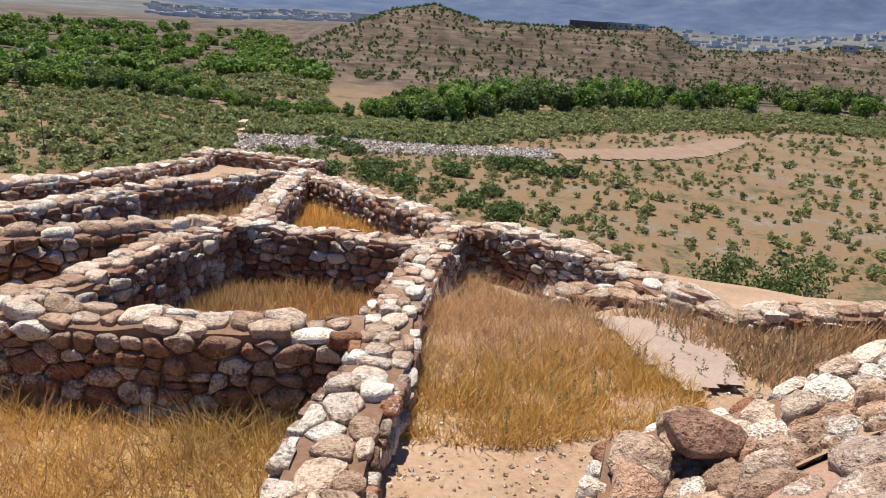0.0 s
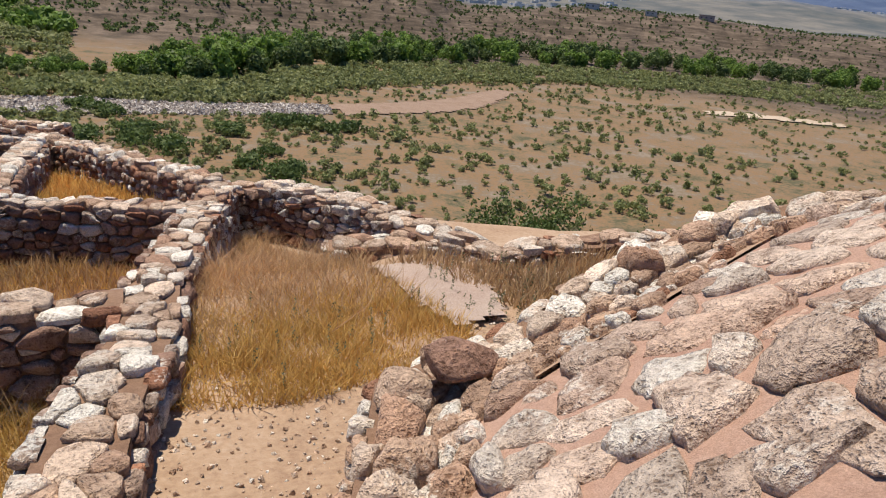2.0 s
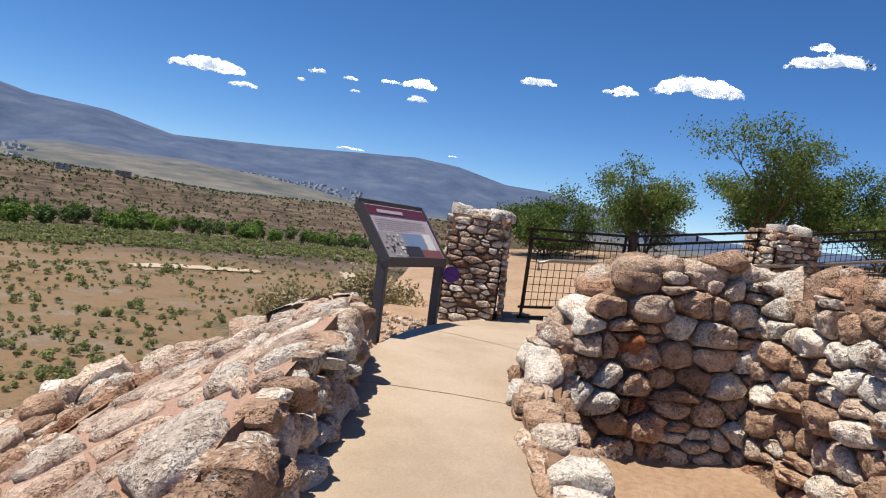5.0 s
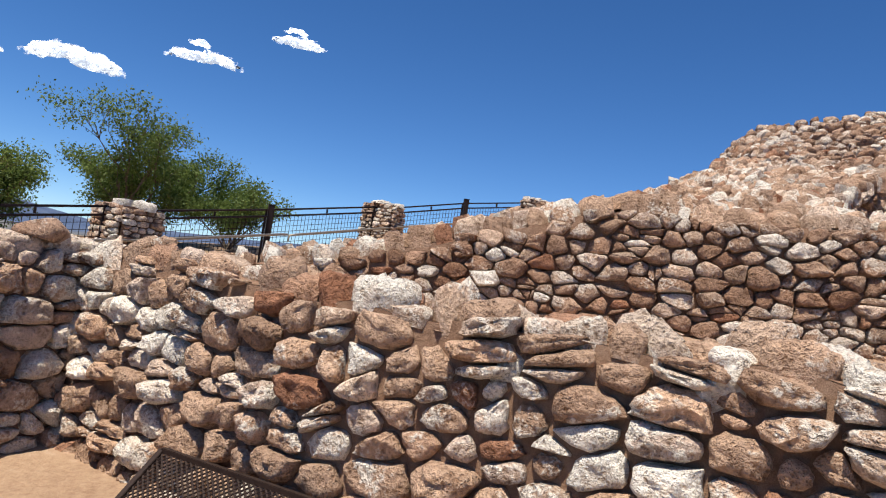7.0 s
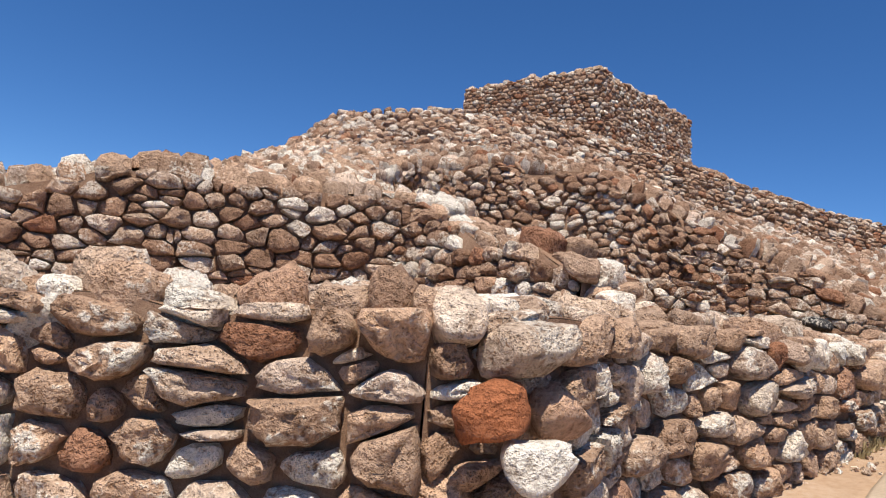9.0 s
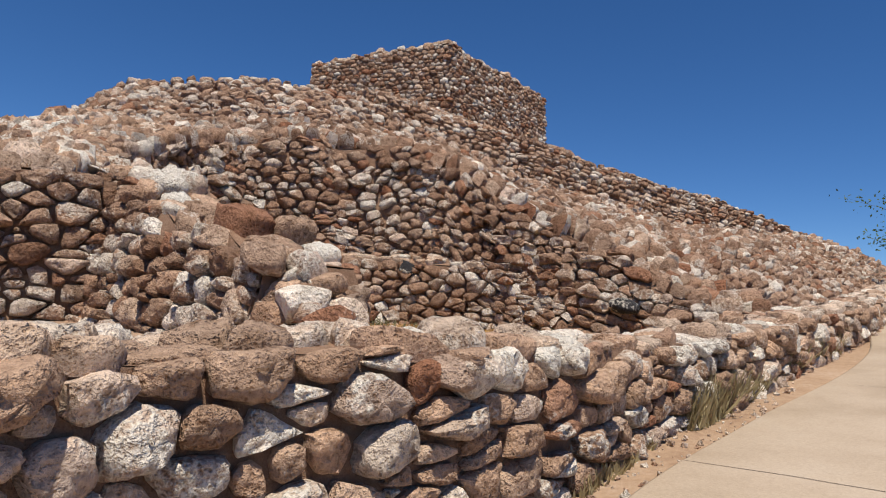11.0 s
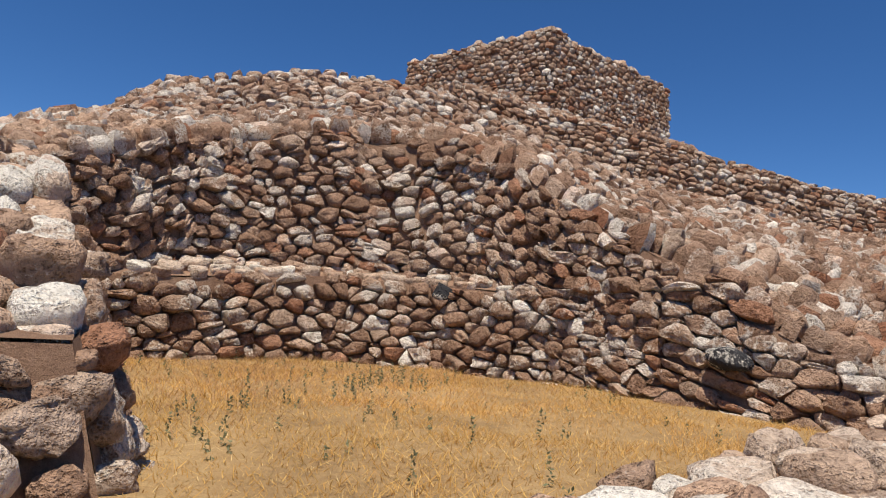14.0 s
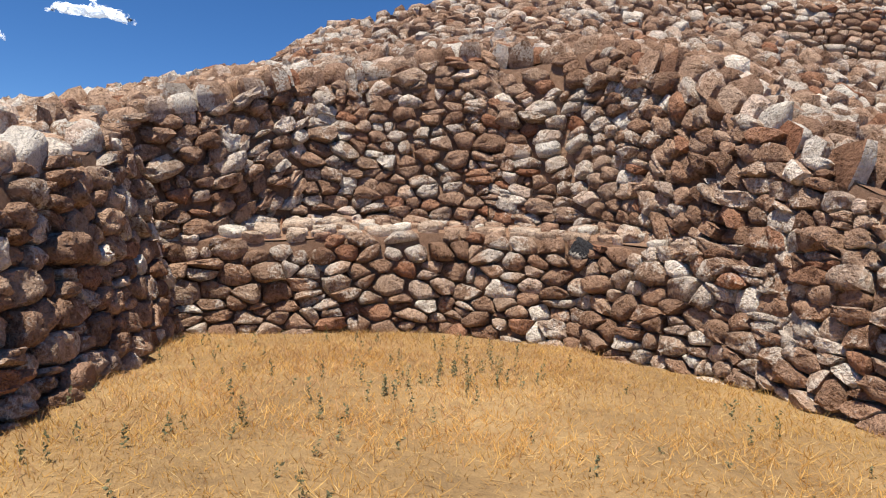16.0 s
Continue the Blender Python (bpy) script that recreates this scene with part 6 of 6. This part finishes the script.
for i, (az, r, w, h, col) in enumerate(((11.3, 680, 34, 6, (0.16, 0.11, 0.09)), (13.6, 690, 22, 5, (0.42, 0.38, 0.33)), (15.3, 700, 12, 4, (0.6, 0.58, 0.55)), (29.6, 780, 14, 5, (0.5, 0.46, 0.42)), (38, 830, 16, 5, (0.4, 0.3, 0.25)), (34, 800, 12, 4, (0.5, 0.45, 0.4)),
                                        (-24, 560, 30, 4, (0.25, 0.2, 0.17)), (-21.5, 545, 22, 4, (0.5, 0.48, 0.45)), (-29.5, 700, 26, 5, (0.35, 0.28, 0.24)), (-20.3, 560, 12, 4, (0.6, 0.58, 0.56)))):
    house(az, r, w, 9, h, col, i)


def town(name, n, a0, a1, r0, r1, seed):
    g = random.Random(seed)
    vs, fs = [], []
    for _ in range(n):
        x, y = polar(g.uniform(a0, a1), g.uniform(r0, r1))
        z = ground_z(x, y)
        w, d, h = g.uniform(8, 24), g.uniform(8, 16), g.uniform(4, 8)
        k = len(vs)
        vs += [(x + sx * w / 2, y + sy * d / 2, z - 3 + sz * (h + 3)) for sz in (0, 1) for sx, sy in ((-1, -1), (1, -1), (1, 1), (-1, 1))]
        fs += [tuple(k + q for q in f) for f in ((4, 5, 6, 7), (0, 1, 5, 4), (1, 2, 6, 5), (2, 3, 7, 6), (3, 0, 4, 7))]
    return tagged(part(name, np_mesh(name, vs, fs, M_TOWN)), "pale houses of a distant town", "houses", kind="stuff")


M_TOWN = plain("pale_town", (0.55, 0.53, 0.5), 0.9, 0, 0.35, 0.02)
town("distant_town", 260, -22, -2, 1300, 2300, 3)
town("distant_town", 160, 18, 32, 1500, 2500, 4)
town("distant_town", 140, 46, 56, 2500, 3000, 5)


# ---- clouds ----
def cloud_material():
    m, t, b = nodes("white_cloud", 1.0)
    b.inputs["Base Color"].default_value = (0.95, 0.95, 0.96, 1)
    # added blue-white glow, stands in for light scattered inside the cloud
    b.inputs["Emission Color"].default_value = (0.78, 0.84, 0.95, 1)
    b.inputs["Emission Strength"].default_value = 0.4
    co = t.nodes.new("ShaderNodeTexCoord").outputs["Generated"]
    mid = t.nodes.new("ShaderNodeVectorMath")
    mid.operation = "DISTANCE"
    t.links.new(co, mid.inputs[0])
    mid.inputs[1].default_value = (0.5, 0.5, 0.42)
    puff = noise_tex(t, 0.016, 7, 0.62, position(t))
    body = maths(t, "ADD", maths(t, "SUBTRACT", puff, 0.5), maths(t, "MULTIPLY", maths(t, "SUBTRACT", 0.52, mid.outputs["Value"]), 0.75))
    t.links.new(ramp(t, body, [(0.0, (0, 0, 0)), (0.17, (1, 1, 1))]), b.inputs["Alpha"])
    return m


M_CLOUD = cloud_material()


def cloud(az, el, width, tall, seed):
    g = random.Random(seed)
    R = 4930.0
    w, h = R * math.tan(radians(width)), R * math.tan(radians(tall))
    bm = bmesh.new()
    n = max(9, int(width * 9))
    for k in range(n):
        f = (k + 0.5) / n * 2 - 1 + g.uniform(-0.1, 0.1)
        r = h * (0.5 + 0.5 * (1 - f * f)) * g.uniform(0.2, 0.48)
        m = pose(f * w / 2, g.uniform(-0.3, 0.3) * h, r * 0.5 + g.uniform(0, 0.42) * h * (1 - f * f))
        bmesh.ops.create_icosphere(bm, subdivisions=2, radius=1.0, matrix=m @ Matrix.Diagonal((r * 1.5, r * 1.2, r * 0.62, 1)))
    for v in bm.verts:
        p = v.co / h
        k = noise.fractal(p * 3.2 + Vector((seed * 3.1, 0, 0)), 0.9, 2.1, 5)
        v.co += Vector((noise.noise(p * 2 + Vector((0, seed, 0))), noise.noise(p * 2 + Vector((5, seed, 0))), k)) * h * 0.2
        v.co.z = max(v.co.z, -0.1 * h + 0.04 * h * k)
    ob = part("cloud", bm_mesh("cloud", bm, M_CLOUD, True))
    e = radians(el)
    x, y = polar(az, R * math.cos(e))
    ob.location = (x, y, R * math.sin(e))
    ob.rotation_euler = (0, 0, radians(-az))
    ob.rotation_euler.rotate_axis("Y", radians(0))
    return tagged(ob, "small bright white fair-weather cloud", "cloud", "clouds", "structure")


for i, (az, el, w, h) in enumerate(((43.0, 8.9, 5.2, 1.3), (45.8, 8.1, 2.6, 0.5), (51.2, 10.2, 1.2, 0.5), (53.9, 10.1, 1.2, 0.4), (50.0, 9.4, 0.5, 0.35), (54.4, 9.2, 0.8, 0.3), (57.1, 10.3, 1.5, 0.5), (59.6, 10.3, 2.6, 0.9), (59.5, 9.2, 1.7, 0.6), (69.2, 11.8, 3.0, 0.8),
                                    (76.1, 11.7, 1.9, 0.9), (74.6, 11.8, 0.7, 0.4), (81.4, 12.2, 5.8, 1.7), (90.3, 14.6, 5.2, 1.2), (89.6, 15.7, 1.6, 0.6), (97.1, 17.3, 3.8, 1.0), (96.8, 18.2, 1.6, 0.5), (54.6, 4.6, 2.2, 0.3), (63, 5.2, 0.9, 0.2))):
    cloud(az, el, w, h, i + 1)

# ---- utility pole in the scrub ----
pole = tagged(new("utility_pole"), "thin weathered wooden utility pole in the scrub", "pole")
px, py = polar(-29.5, 190)
pole.location = (px, py, ground_z(px, py))
tube("shaft", [(0, 0, -0.3), (0, 0, 9)], 0.16, M_BARK, pole, 8, 0.7)
beam("crossarm", (-0.9, 0, 8.4), (0.9, 0, 8.4), 0.12, 0.12, M_BARK, pole)
